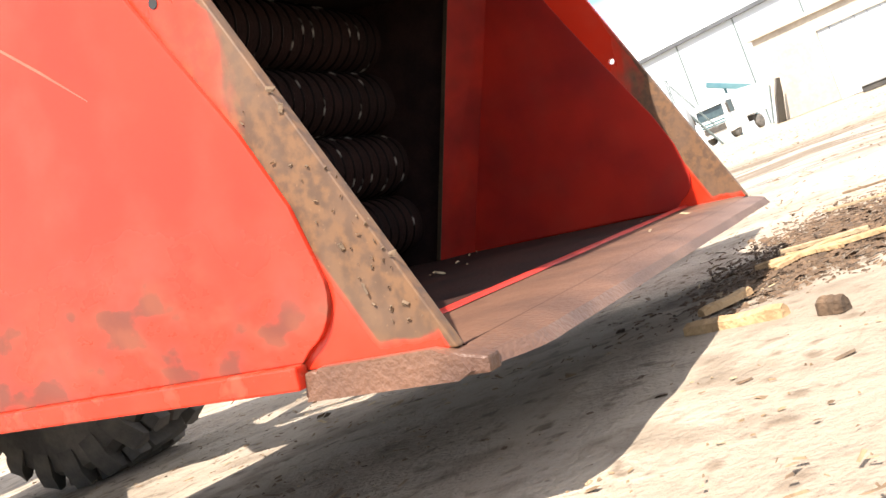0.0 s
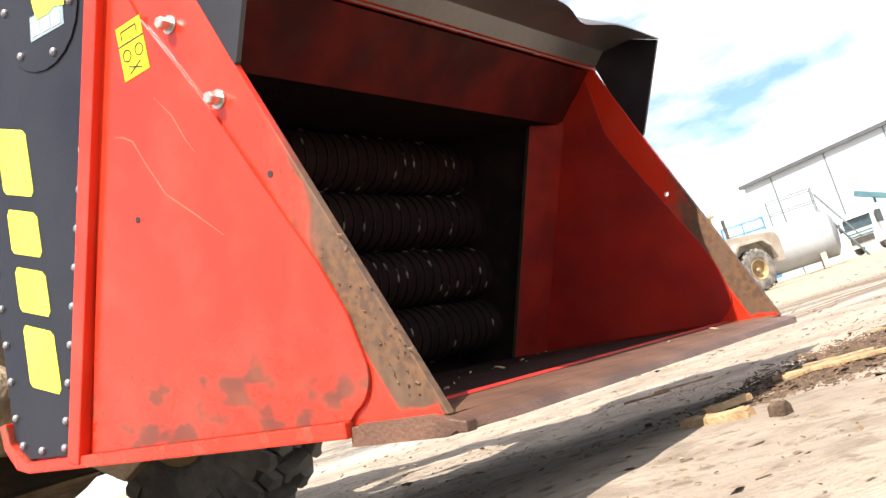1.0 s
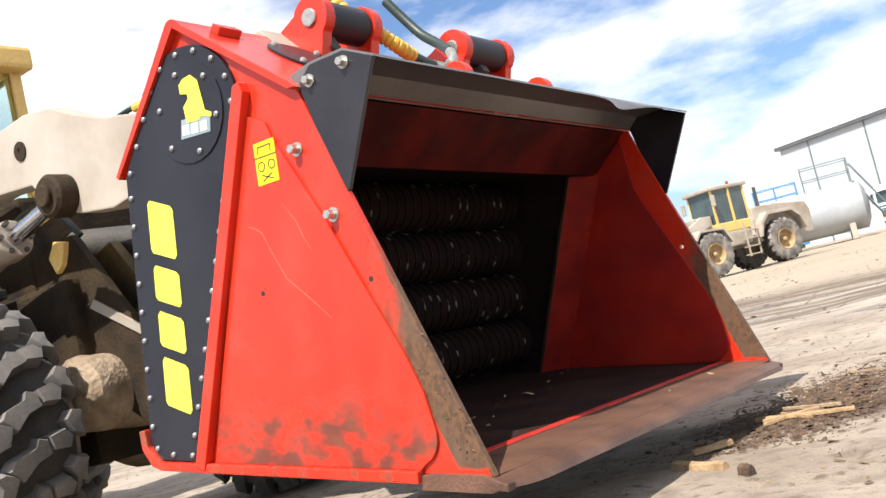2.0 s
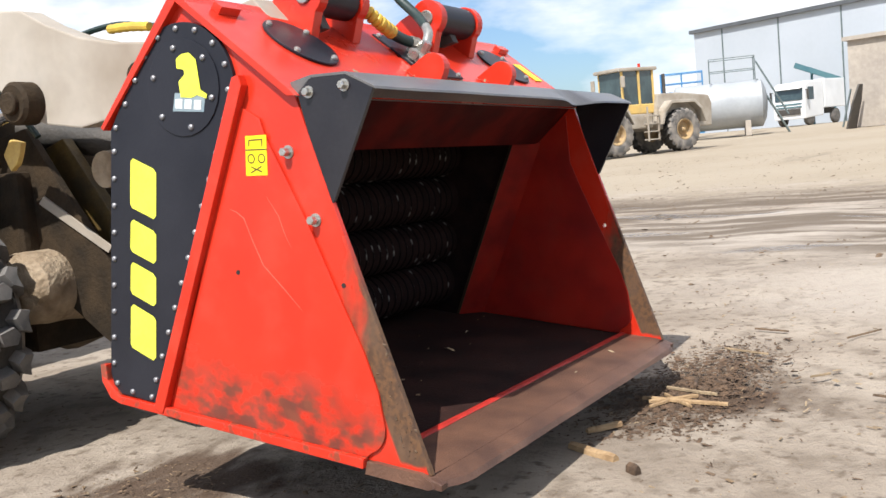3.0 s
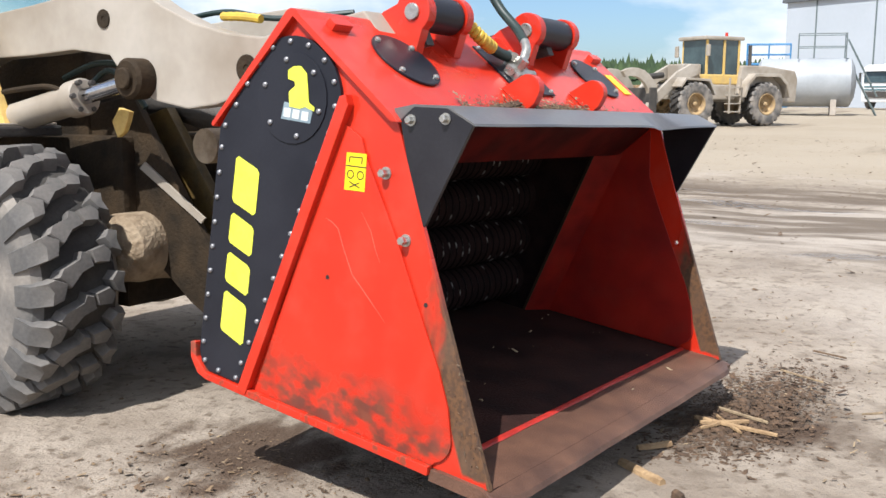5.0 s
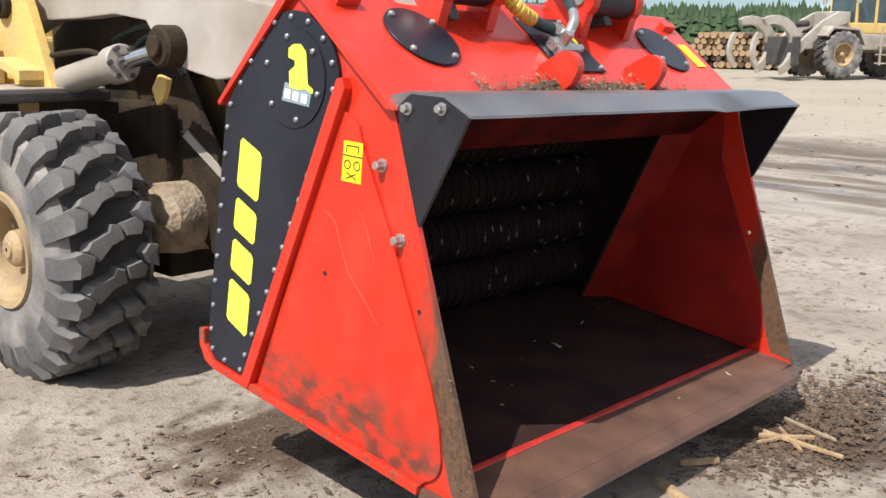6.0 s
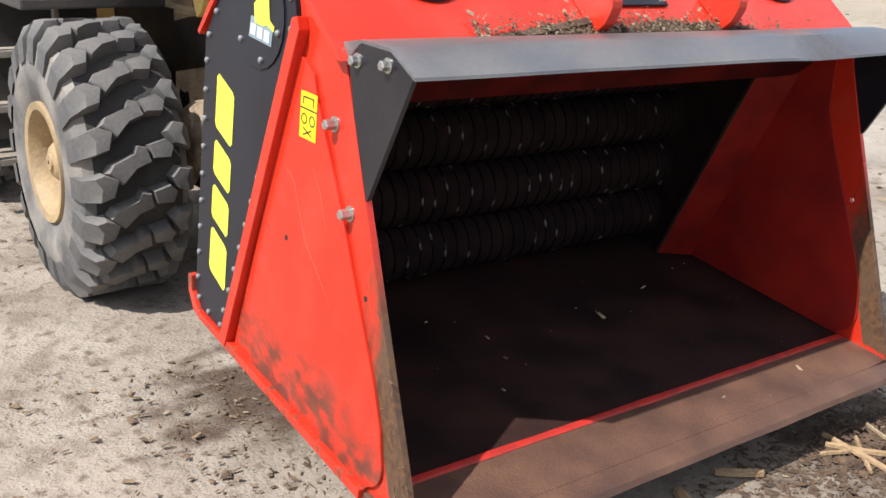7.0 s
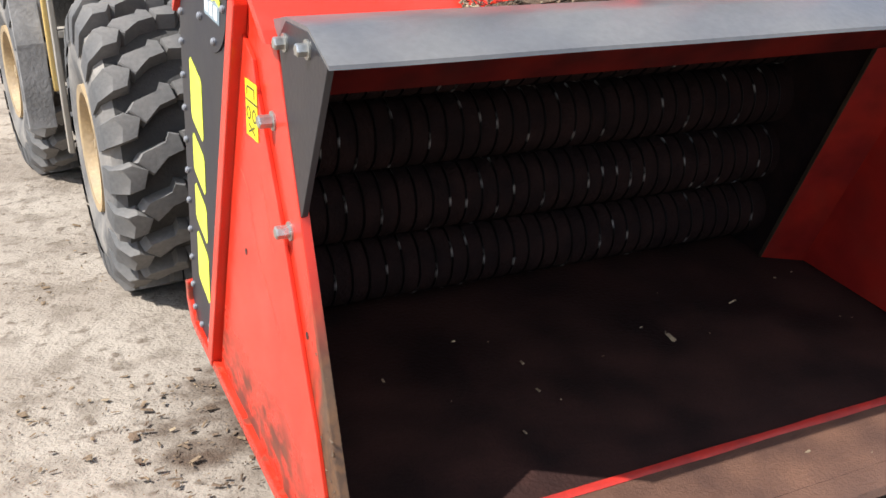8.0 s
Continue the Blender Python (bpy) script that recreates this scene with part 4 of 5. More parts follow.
loader_wheels()
bm = bmesh.new()
cyl(bm, (0.45, AY, AZ), (0.66, AY, AZ), 0.17, 0.20, 24, 0.02)
cyl(bm, (0.64, AY, AZ), (1.66, AY, AZ), 0.14, seg=20)
lathe(bm, [(0.05, -0.30), (0.22, -0.22), (0.29, 0), (0.22, 0.22), (0.05, 0.30)], 24, pose(AX, AY, AZ, 90))
part("front_axle", bm, M_MUD, loader, "front axle caked with dried mud", False)
bm = bmesh.new()
lathe(bm, [(0.02, 0), (0.08, 0.004), (0.13, 0.008), (0.165, 0.03), (0.178, 0.07), (0.182, 0.16), (0.185, 0.30), (0.188, 0.45), (0.185, 0.60), (0.16, 0.66)], 40, frame_to((0.50, 2.44, 0.90), (1.2, 2.62, 0.84))[0])
for vert in bm.verts:
    vert.co += Vector((1, 0.4, 1)) * (0.024 * noise.noise(vert.co * 7) + 0.008 * noise.noise(vert.co * 23))
part("mud_caked_drum", bm, M_MUD, loader, "rounded housing caked with mud", False)

ARM = [(3.62, 1.76), (3.31, 1.85), (2.95, 1.86), (2.62, 1.88), (2.34, 1.85), (2.20, 1.70), (2.02, 1.635), (1.80, 1.60), (1.62, 1.62), (1.46, 1.66), (1.20, 1.72), (0.78, 1.80),
       (0.70, 1.90), (0.78, 1.99), (1.05, 1.95), (1.34, 1.905), (1.55, 1.93), (1.75, 1.98), (1.95, 2.06), (2.10, 2.14), (2.30, 2.17), (2.6, 2.15), (2.95, 2.11), (3.29, 2.08), (3.62, 2.06), (3.75, 1.98), (3.76, 1.84)]
for x in (0.45, 1.73):
    bm = bmesh.new()
    prism(bm, ARM, x, x + 0.12, 0, 0.008)
    arm = part("lift_arm", bm, M_CREAM, loader, "heavy cream lift arm covered in dust")
    for y, z, r in ((2.37, 2.02, 0.045), (1.42, 1.775, 0.06)):
        bm = bmesh.new()
        lathe(bm, [(r * 0.25, 0.002), (r * 0.3, 0.006), (r, 0.006), (r, 0.0)], 20, Matrix.Translation((x - 0.001, y, z)) @ Matrix.Rotation(radians(-90), 4, "Y"))
        part("pin_socket", bm, M_GRIME, arm, "dark greasy pin socket", False)
    # lift cylinder with its rod and pin
    o = -0.02 if x < 1 else 0.14
    a, b = Vector((x + o, 3.30, 1.50)), Vector((x + o, 2.10, 1.735))
    d = (b - a).normalized()
    bm = bmesh.new()
    cyl(bm, a, a + d * 0.78, 0.075, seg=24, bevel=0.01)
    cyl(bm, a + d * 0.70, a + d * 0.80, 0.092, seg=24, bevel=0.008)
    ram = part("lift_cylinder", bm, M_CREAM, loader, "dusty hydraulic lift cylinder", False)
    for k in range(6):
        ang = k * math.pi / 3
        side_v = Vector((math.cos(ang), 0, 0)) + Vector((0, 0, math.sin(ang)))
        bm = bmesh.new()
        cyl(bm, a + d * 0.79 + side_v * 0.075, a + d * 0.82 + side_v * 0.075, 0.013, seg=8)
        part("gland_bolt", bm, M_DARKSTEEL, ram)
    bm = bmesh.new()
    cyl(bm, a + d * 0.78, b, 0.04, seg=20)
    part("piston_rod", bm, M_CHROME, ram, "bright chromed rod", False)
    bm = bmesh.new()
    cyl(bm, (x - 0.10, b.y, b.z), (x + 0.02, b.y, b.z), 0.095, seg=28, bevel=0.015)
    cyl(bm, (x - 0.125, b.y, b.z), (x - 0.09, b.y, b.z), 0.05, seg=20, bevel=0.006)
    part("rod_eye", bm, M_GRIME, ram, "greasy rod eye", False)
    bm = bmesh.new()
    tube(bm, [(x - 0.06, 3.25, 1.66), (x - 0.07, 2.95, 1.69), (x - 0.06, 2.75, 1.70), (x - 0.05, 2.62, 1.67)], 0.014, 8)
    part("cylinder_pipe", bm, M_GRIME, ram, "", False)

# front frame, linkage and coupler
bm = bmesh.new()
box(bm, (0.66, 2.55, 0.55), (1.64, 3.9, 1.45), 0.03)
box(bm, (0.72, 2.9, 1.40), (1.58, 3.8, 1.95), 0.03)
part("front_frame", bm, M_GRIME, loader, "grimy dark front frame")
for x in (0.74, 1.52):
    bm = bmesh.new()
    prism(bm, [(2.95, 1.60), (2.55, 1.66), (2.30, 1.30), (1.86, 0.72), (1.70, 0.52), (1.86, 0.46), (2.16, 0.62), (2.75, 1.05)], x, x + 0.045, 0, 0.006)
    part("linkage_plate", bm, M_GRIME, loader, "leaning dark linkage plate")
    bm = bmesh.new()
    prism(bm, [(2.50, 1.285), (2.46, 1.32), (2.02, 1.06), (2.05, 1.03)], x - 0.012, x - 0.001, 0, 0.002)
    part("wear_strip", bm, M_CREAM, loader, "pale strip on the linkage plate")
for x in (0.90, 1.34):
    bm = bmesh.new()
    prism(bm, [(2.65, 1.55), (2.48, 1.60), (2.05, 1.02), (2.20, 0.94)], x, x + 0.06, 0, 0.006)
    part("tilt_lever", bm, M_OILY, loader, "oily yellow tilt lever")
bm = bmesh.new()
cyl(bm, (0.68, 1.95, 1.42), (1.62, 1.95, 1.42), 0.085, seg=20)
part("cross_tube", bm, M_MUD, loader, "dusty cross tube", False)
bm = bmesh.new()
cyl(bm, (1.0, 3.3, 1.75), (1.12, 1.75, 1.45), 0.085, seg=20, bevel=0.01)
cyl(bm, (1.12, 1.75, 1.45), (1.14, 1.3, 1.36), 0.045, seg=16)
part("tilt_cylinder", bm, M_DARKSTEEL, loader, "dark tilt cylinder", False)
for pts in ([(0.58, 2.78, 1.62), (0.62, 2.6, 1.78), (0.60, 2.40, 1.72), (0.62, 2.30, 1.60)], [(0.66, 3.0, 1.75), (0.64, 2.7, 1.82), (0.66, 2.45, 1.80), (0.70, 2.2, 1.70)]):
    bm = bmesh.new()
    tube(bm, pts, 0.016, 8)
    part("hydraulic_line", bm, M_HOSE, loader, "", False)
bm = bmesh.new()
prism(bm, [(2.47, 1.53), (2.41, 1.60), (2.33, 1.58), (2.35, 1.53), (2.38, 1.48), (2.43, 1.45)], 0.545, 0.575, 0, 0.006)
part("lashing_knot", bm, M_YELLOW, loader, "scrap of yellow cord")
bm = bmesh.new()
prism(bm, [(1.62, 1.60), (1.30, 1.70), (1.06, 1.55), (1.10, 1.30), (1.36, 1.22), (1.42, 1.3)], 0.52, 0.58, 0, 0.006)
prism(bm, [(1.62, 1.60), (1.30, 1.70), (1.06, 1.55), (1.10, 1.30), (1.36, 1.22), (1.42, 1.3)], 1.72, 1.78, 0, 0.006)
box(bm, (0.52, 1.10, 1.52), (1.78, 1.26, 1.68), 0.02)
part("coupler_frame", bm, M_GRIME, loader, "dark steel quick coupler frame")
bm = bmesh.new()
for x0 in (0.60, 1.60):
    prism(bm, [(0.58, 1.86), (0.62, 1.95), (0.78, 1.99), (1.05, 1.93), (1.16, 1.72), (1.02, 1.68), (0.88, 1.88), (0.70, 1.84)], x0, x0 + 0.05, 0, 0.006)
cyl(bm, (0.50, 1.02, 1.90), (1.80, 1.02, 1.90), 0.06, seg=18)
part("coupler_hook", bm, M_DARKSTEEL, loader, "dark coupler hooks over the pins", False)
bm = bmesh.new()
tube(bm, [(0.62, 2.1, 2.0), (0.64, 1.75, 2.04), (0.66, 1.45, 2.0), (0.78, 1.1, 2.02)], 0.013, 8)
part("arm_hose", bm, M_HOSE, loader, "", False)
bm = bmesh.new()
tube(bm, [(0.60, 1.72, 2.015), (0.60, 1.60, 2.01), (0.60, 1.48, 1.995)], 0.019, 10, lambda i: 1.0 + 0.12 * (i % 2))
part("arm_hose_wrap", bm, M_WRAP, loader, "yellow spiral wrap", False)

# fender, lamp housing and tower plate over the front wheel
bm = bmesh.new()
box(bm, (-0.07, 2.98, 1.445), (0.62, 4.15, 1.50), 0.012)
box(bm, (-0.05, 4.05, 0.62), (0.62, 4.10, 1.455), 0.01)
part("front_fender", bm, M_DARKSTEEL, loader, "black front fender with a dusty top")
bm = bmesh.new()
box(bm, (-0.06, 3.00, 1.501), (0.60, 4.10, 1.515), 0.004)
part("fender_tread", bm, M_CREAM, loader, "dust lying on the fender")
bm = bmesh.new()
prism(bm, [(3.05, 1.51), (3.30, 2.0), (3.38, 2.05), (3.62, 2.06), (3.72, 1.98), (3.95, 1.51)], 0.33, 0.385, 0, 0.006)
tower = part("tower_plate", bm, M_YELLOW, loader, "yellow tower plate around the arm pivot")
bm = bmesh.new()
cyl(bm, (0.29, 3.50, 1.93), (0.335, 3.50, 1.93), 0.075, seg=24, bevel=0.008)
cyl(bm, (0.27, 3.50, 1.93), (0.295, 3.50, 1.93), 0.045, seg=20, bevel=0.006)
part("pivot_pin", bm, M_GRIME, tower, "rusty pivot pin", False)
bm = bmesh.new()
box(bm, (-0.02, 3.45, 1.516), (0.28, 3.85, 1.62), 0.015)
box(bm, (0.05, 3.55, 1.60), (0.24, 3.85, 1.82), 0.015)
lamp = part("lamp_housing", bm, M_YELLOW, loader, "dusty yellow lamp housing")
bm = bmesh.new()
box(bm, (0.065, 3.535, 1.64), (0.225, 3.551, 1.80), 0.01)
part("lamp_bezel", bm, M_BARK, lamp, "brown lamp bezel")
bm = bmesh.new()
box(bm, (0.09, 3.525, 1.685), (0.20, 3.537, 1.775), 0.006)
part("lamp_lens", bm, M_TANK, lamp, "dull headlamp lens")
bm = bmesh.new()
prism(bm, [(3.40, 1.62), (3.40, 1.66), (3.12, 1.60), (3.12, 1.55)], 0.20, 0.33, 0, 0.004)
part("lamp_bracket", bm, M_YELLOW, loader)

# cab and rear body
bm = bmesh.new()
box(bm, (0.45, 4.35, 1.75), (1.85, 4.42, 1.98), 0.01)
for x in (0.45, 1.77):
    for y in (4.35, 5.75):
        box(bm, (x, y, 1.70), (x + 0.08, y + 0.09, 3.25), 0.01)
box(bm, (0.40, 4.25, 3.22), (1.90, 5.95, 3.38), 0.03)
box(bm, (0.47, 5.75, 1.72), (1.83, 5.82, 2.25), 0.01)
cab_ob = part("cab_frame", bm, M_YELLOW, loader, "yellow cab frame")
for lo, hi in (((0.53, 4.375, 1.98), (1.77, 4.385, 3.22)), ((0.48, 4.44, 1.80), (0.49, 5.75, 3.22)), ((1.81, 4.44, 1.80), (1.82, 5.75, 3.22)), ((0.53, 5.78, 2.25), (1.77, 5.79, 3.22))):
    bm = bmesh.new()
    box(bm, lo, hi)
    part("cab_window", bm, M_GLASS, cab_ob, "clear cab window").visible_shadow = False
bm = bmesh.new()
lathe(bm, [(0.19, -0.012), (0.202, 0), (0.19, 0.012), (0.178, 0), (0.19, -0.012)], 28, pose(0.95, 4.62, 2.12, 35), False)
cyl(bm, (0.95, 4.62, 2.12), (0.95, 4.52, 1.80), 0.025, seg=10)
part("steering_wheel", bm, M_BLACK, loader, "", False)
bm = bmesh.new()
box(bm, (0.35, 4.30, 1.55), (1.95, 6.2, 1.76), 0.03)
box(bm, (0.35, 4.9, 0.85), (1.90, 7.6, 1.62), 0.05)
box(bm, (0.25, 5.95, 1.40), (1.85, 7.7, 2.15), 0.08)
part("rear_body", bm, M_YELLOW, loader, "yellow engine body")
bm = bmesh.new()
prism(bm, [(4.35, 1.05), (4.45, 1.52), (4.62, 1.60), (5.75, 1.60), (5.75, 1.56), (4.65, 1.56), (4.49, 1.49), (4.40, 1.05)], -0.16, 0.30, 0, 0.006)
part("rear_fender", bm, M_FLAP, loader, "dusty black rear fender")
bm = bmesh.new()
box(bm, (-0.06, 4.28, 0.75), (0.40, 4.32, 1.98), 0.01)
part("body_panel", bm, M_YELLOW, loader, "yellow body panel")
bm = bmesh.new()
prism(bm, [(4.26, 0.55), (4.30, 1.02), (4.46, 1.42), (4.50, 1.40), (4.35, 1.0), (4.31, 0.55)], -0.22, -0.07, 0, 0.004)
part("mud_flap", bm, M_FLAP, loader, "dusty rear mud flap")
for z in (0.50, 0.80, 1.10):
    bm = bmesh.new()
    box(bm, (-0.03, 3.90, z), (0.33, 4.18, z + 0.04), 0.006)
    part("ladder_step", bm, M_CREAM, loader, "dusty access step")
bm = bmesh.new()
box(bm, (-0.06, 3.90, 0.48), (-0.03, 3.95, 1.60), 0.006)
box(bm, (0.33, 3.90, 0.48), (0.36, 3.95, 1.60), 0.006)
part("ladder_rail", bm, M_CREAM, loader, "dusty access ladder rails")


# ---- the far wheel loader with a log grapple ----
def far_loader():
    m = Matrix.Translation((38.9, 11.6, rise(38.9))) @ Matrix.Rotation(radians(149), 4, "Z")
    o = empty("log_loader", m, "dusty cream and yellow wheel loader with a log grapple", "wheel loader")
    half = 1.38
    for x in (0.0, 3.55):
        wheel(o, 0.89, 0.66, Matrix.Translation((x, half - 0.33, 0.88)) @ pose(0, 0, 0, 0, 0, -90), 20, 0.40, 40, False)
        wheel(o, 0.89, 0.66, Matrix.Translation((x, -half + 0.33, 0.88)) @ pose(0, 0, 0, 0, 0, 90), 20, 0.40, 40, False)
    bm = bmesh.new()
    prism(bm, [(-1.9, 0.95), (-1.95, 1.9), (-1.8, 2.25), (-0.2, 2.42), (1.0, 2.42), (1.2, 1.2), (0.9, 0.95)], -0.95, 0.95, 1, 0.06)
    part("engine_body", bm, M_CREAM, o, "dusty cream engine body")
    for s in (-1, 1):
        bm = bmesh.new()
        prism(bm, [(-1.25, 1.15), (-1.05, 1.75), (-0.65, 2.10), (0.65, 2.10), (1.05, 1.70), (1.2, 1.15), (1.1, 1.15), (0.95, 1.62), (0.6, 1.97), (-0.6, 1.97), (-0.98, 1.65), (-1.17, 1.15)], s * 0.75, s * 1.36, 1, 0.02)
        part("rear_fender", bm, M_CREAM, o)
        bm = bmesh.new()
        prism(bm, [(2.55, 1.25), (2.9, 1.85), (4.1, 1.90), (4.35, 1.55), (4.28, 1.50), (4.05, 1.80), (2.95, 1.76), (2.65, 1.22)], s * 0.78, s * 1.36, 1, 0.02)
        part("front_fender", bm, M_CREAM, o)
        bm = bmesh.new()
        prism(bm, [(3.0, 2.35), (3.4, 2.45), (4.1, 2.1), (5.0, 1.35), (5.45, 0.75), (5.3, 0.6), (4.8, 1.05), (3.9, 1.75), (3.1, 2.0)], s * 0.62, s * 0.78, 1, 0.02)
        part("lift_arm", bm, M_CREAM, o, "dusty cream lift arm")
    bm = bmesh.new()
    box(bm, (1.2, -0.8, 1.05), (4.2, 0.8, 1.65), 0.05)
    box(bm, (2.7, -0.5, 1.6), (3.6, 0.5, 2.45), 0.05)
    part("front_frame", bm, M_CREAM, o)
    # cab
    bm = bmesh.new()
    box(bm, (0.95, -0.78, 1.65), (2.75, 0.78, 2.05), 0.05)
    for x, y in ((1.0, 0.70), (1.0, -0.76), (2.6, 0.70), (2.6, -0.76), (1.75, 0.72), (1.75, -0.78)):
        box(bm, (x, y, 2.0), (x + 0.09, y + 0.07, 3.42), 0.01)
    cab_ = part("cab_frame", bm, M_YELLOW, o, "yellow cab frame")
    bm = bmesh.new()
    box(bm, (0.85, -0.85, 3.40), (2.85, 0.85, 3.55), 0.05)
    part("cab_roof", bm, M_CREAM, cab_)
    for lo, hi in (((1.08, 0.72, 2.05), (1.75, 0.735, 3.40)), ((1.84, 0.72, 1.85), (2.6, 0.735, 3.40)), ((2.66, -0.7, 2.05), (2.675, 0.7, 3.40)), ((1.03, -0.7, 2.3), (1.045, 0.7, 3.40)), ((1.08, -0.735, 2.05), (2.6, -0.72, 3.40))):
        bm = bmesh.new()
        box(bm, lo, hi)
        part("cab_window", bm, M_GLASSY, cab_, "dark cab window")
    bm = bmesh.new()
    cyl(bm, (1.25, 0.2, 3.55), (1.25, 0.2, 3.74), 0.06, seg=12)
    part("beacon", bm, M_RED, cab_, "red beacon")
    for y in (0.98, -0.98):
        bm = bmesh.new()
        box(bm, (2.75, y - 0.10, 2.75), (2.83, y + 0.10, 3.20), 0.02)
        part("mirror", bm, M_CREAM, cab_)
    bm = bmesh.new()
    cyl(bm, (0.2, 0.45, 2.4), (0.2, 0.45, 3.25), 0.07, seg=12)
    part("exhaust", bm, M_DARKSTEEL, o, "dark exhaust pipe", False)
    for k in range(4):
        bm = bmesh.new()
        box(bm, (1.32, 0.95, 0.55 + 0.32 * k), (1.85, 1.32, 0.60 + 0.32 * k), 0.01)
        part("ladder_step", bm, M_CREAM, o)
    for x in (1.30, 1.84):
        bm = bmesh.new()
        box(bm, (x, 1.22, 0.5), (x + 0.05, 1.30, 1.9), 0.01)
        part("ladder_rail", bm, M_CREAM, o)
    # grapple claws
    for s in (-0.75, 0.75):
        bm = bmesh.new()
        outer, inner = arc(6.15, 1.15, 1.10, 60, 250, 14), arc(6.25, 1.10, 0.82, 240, 70, 14)
        prism(bm, outer + inner, s - 0.10, s + 0.10, 1, 0.02)
        part("grapple_claw", bm, M_CREAM, o, "curved pale grapple claw")
        bm = bmesh.new()
        prism(bm, arc(6.1, 1.0, 1.0, 40, -40, 8) + arc(6.1, 1.0, 0.82, -40, 40, 8), s - 0.08, s + 0.08, 1, 0.02)
        part("grapple_claw", bm, M_CREAM, o)
    bm = bmesh.new()
    box(bm, (5.1, -0.9, 0.45), (5.45, 0.9, 1.5), 0.04)
    cyl(bm, (4.2, 0, 2.0), (5.3, 0, 1.9), 0.12, seg=12)
    part("grapple_frame", bm, M_DARKSTEEL, o, "dark grapple frame")


far_loader()


# ---- the far side of the yard ----
def tank():
    o = empty("storage_tank", pose(0, -0.35, rise(53.8)), "pale grey horizontal storage tank with a railed platform", "tank")
    a, b = Vector((53.2, 15.6, 1.75)), Vector((54.4, 11.2, 1.75))
    d = (b - a).normalized()
    m, h = frame_to(a, b)
    bm = bmesh.new()
    lathe(bm, [(0.2, -0.32), (0.8, -0.24), (1.18, -0.08), (1.3, 0), (1.3, h), (1.18, h + 0.08), (0.8, h + 0.24), (0.2, h + 0.32)], 40, m)
    part("shell", bm, M_TANK, o, "pale grey tank shell", False)
    side_v = Vector((-d.y, d.x, 0))
    for t in (0.8, h - 0.8):
        bm = bmesh.new()
        c = a + d * t
        box(bm, (-0.15, -1.1, -1.75), (0.15, 1.1, -0.9), 0.03, Matrix.Translation(c) @ Matrix.Rotation(math.atan2(d.y, d.x), 4, "Z"))
        part("saddle", bm, M_CONC, o)
    pl = a + d * (h - 1.5)
    pts = [pl + d * u + side_v * w for u, w in ((-1.2, -0.8), (1.2, -0.8), (1.2, 0.8), (-1.2, 0.8))]
    for p in pts:
        bm = bmesh.new()
        cyl(bm, (p.x, p.y, 3.0), (p.x, p.y, 4.35), 0.03, seg=8)
        part("rail_post", bm, M_RAIL, o)
    for z in (3.65, 4.33):
        for p, q in zip(pts, pts[1:] + pts[:1]):
            bm = bmesh.new()
            cyl(bm, (p.x, p.y, z), (q.x, q.y, z), 0.025, seg=8)
            part("rail_bar", bm, M_RAIL, o)
    e = pl + d * 1.3
    f = pl + d * 2.9
    for w in (-0.35, 0.35):
        bm = bmesh.new()
        cyl(bm, (e + side_v * w)[:2] + (3.05,), (f + side_v * w)[:2] + (0.0,), 0.04, seg=8)
        cyl(bm, (e + side_v * w)[:2] + (4.05,), (f + side_v * w)[:2] + (1.0,), 0.025, seg=8)
        part("stair_rail", bm, M_RAIL, o)
    for k in range(10):
        c = e.lerp(f, (k + 0.5) / 10)
        z = 3.05 * (1 - (k + 0.5) / 10)
        bm = bmesh.new()
        cyl(bm, (c + side_v * 0.35)[:2] + (z,), (c - side_v * 0.35)[:2] + (z,), 0.03, seg=6)
        part("stair_tread", bm, M_RAIL, o)


tank()


def lift():
    o = empty("scissor_lift", pose(57.6, 16.2, rise(57.6), 0, 0, 106), "blue scissor lift with a railed platform", "lift")
    bm = bmesh.new()
    box(bm, (-1.2, -0.5, 0.3), (1.2, 0.5, 0.9), 0.05)
    part("base", bm, M_BLUE, o)
    bm = bmesh.new()
    for s in (-0.4, 0.4):
        for k in range(3):
            z = 0.9 + 0.62 * k
            cyl(bm, (-1.0, s, z), (1.0, s, z + 0.62), 0.05, seg=6)
            cyl(bm, (1.0, s, z), (-1.0, s, z + 0.62), 0.05, seg=6)
    part("scissor_arms", bm, M_BLUE, o)
    bm = bmesh.new()
    box(bm, (-1.25, -0.6, 2.78), (1.25, 0.6, 2.9), 0.02)
    part("platform", bm, M_BLUE, o)
    c = [(-1.22, -0.57), (0.0, -0.57), (1.22, -0.57), (1.22, 0.57), (0.0, 0.57), (-1.22, 0.57)]
    for x, y in c:
        bm = bmesh.new()
        cyl(bm, (x, y, 2.9), (x, y, 4.0), 0.04, seg=8)
        part("rail_post", bm, M_BLUE, o)
    for z in (3.4, 4.0):
        for p, q in zip(c, c[1:] + c[:1]):
            bm = bmesh.new()
            cyl(bm, (*p, z), (*q, z), 0.035, seg=8)
            part("rail_bar", bm, M_BLUE, o)


lift()


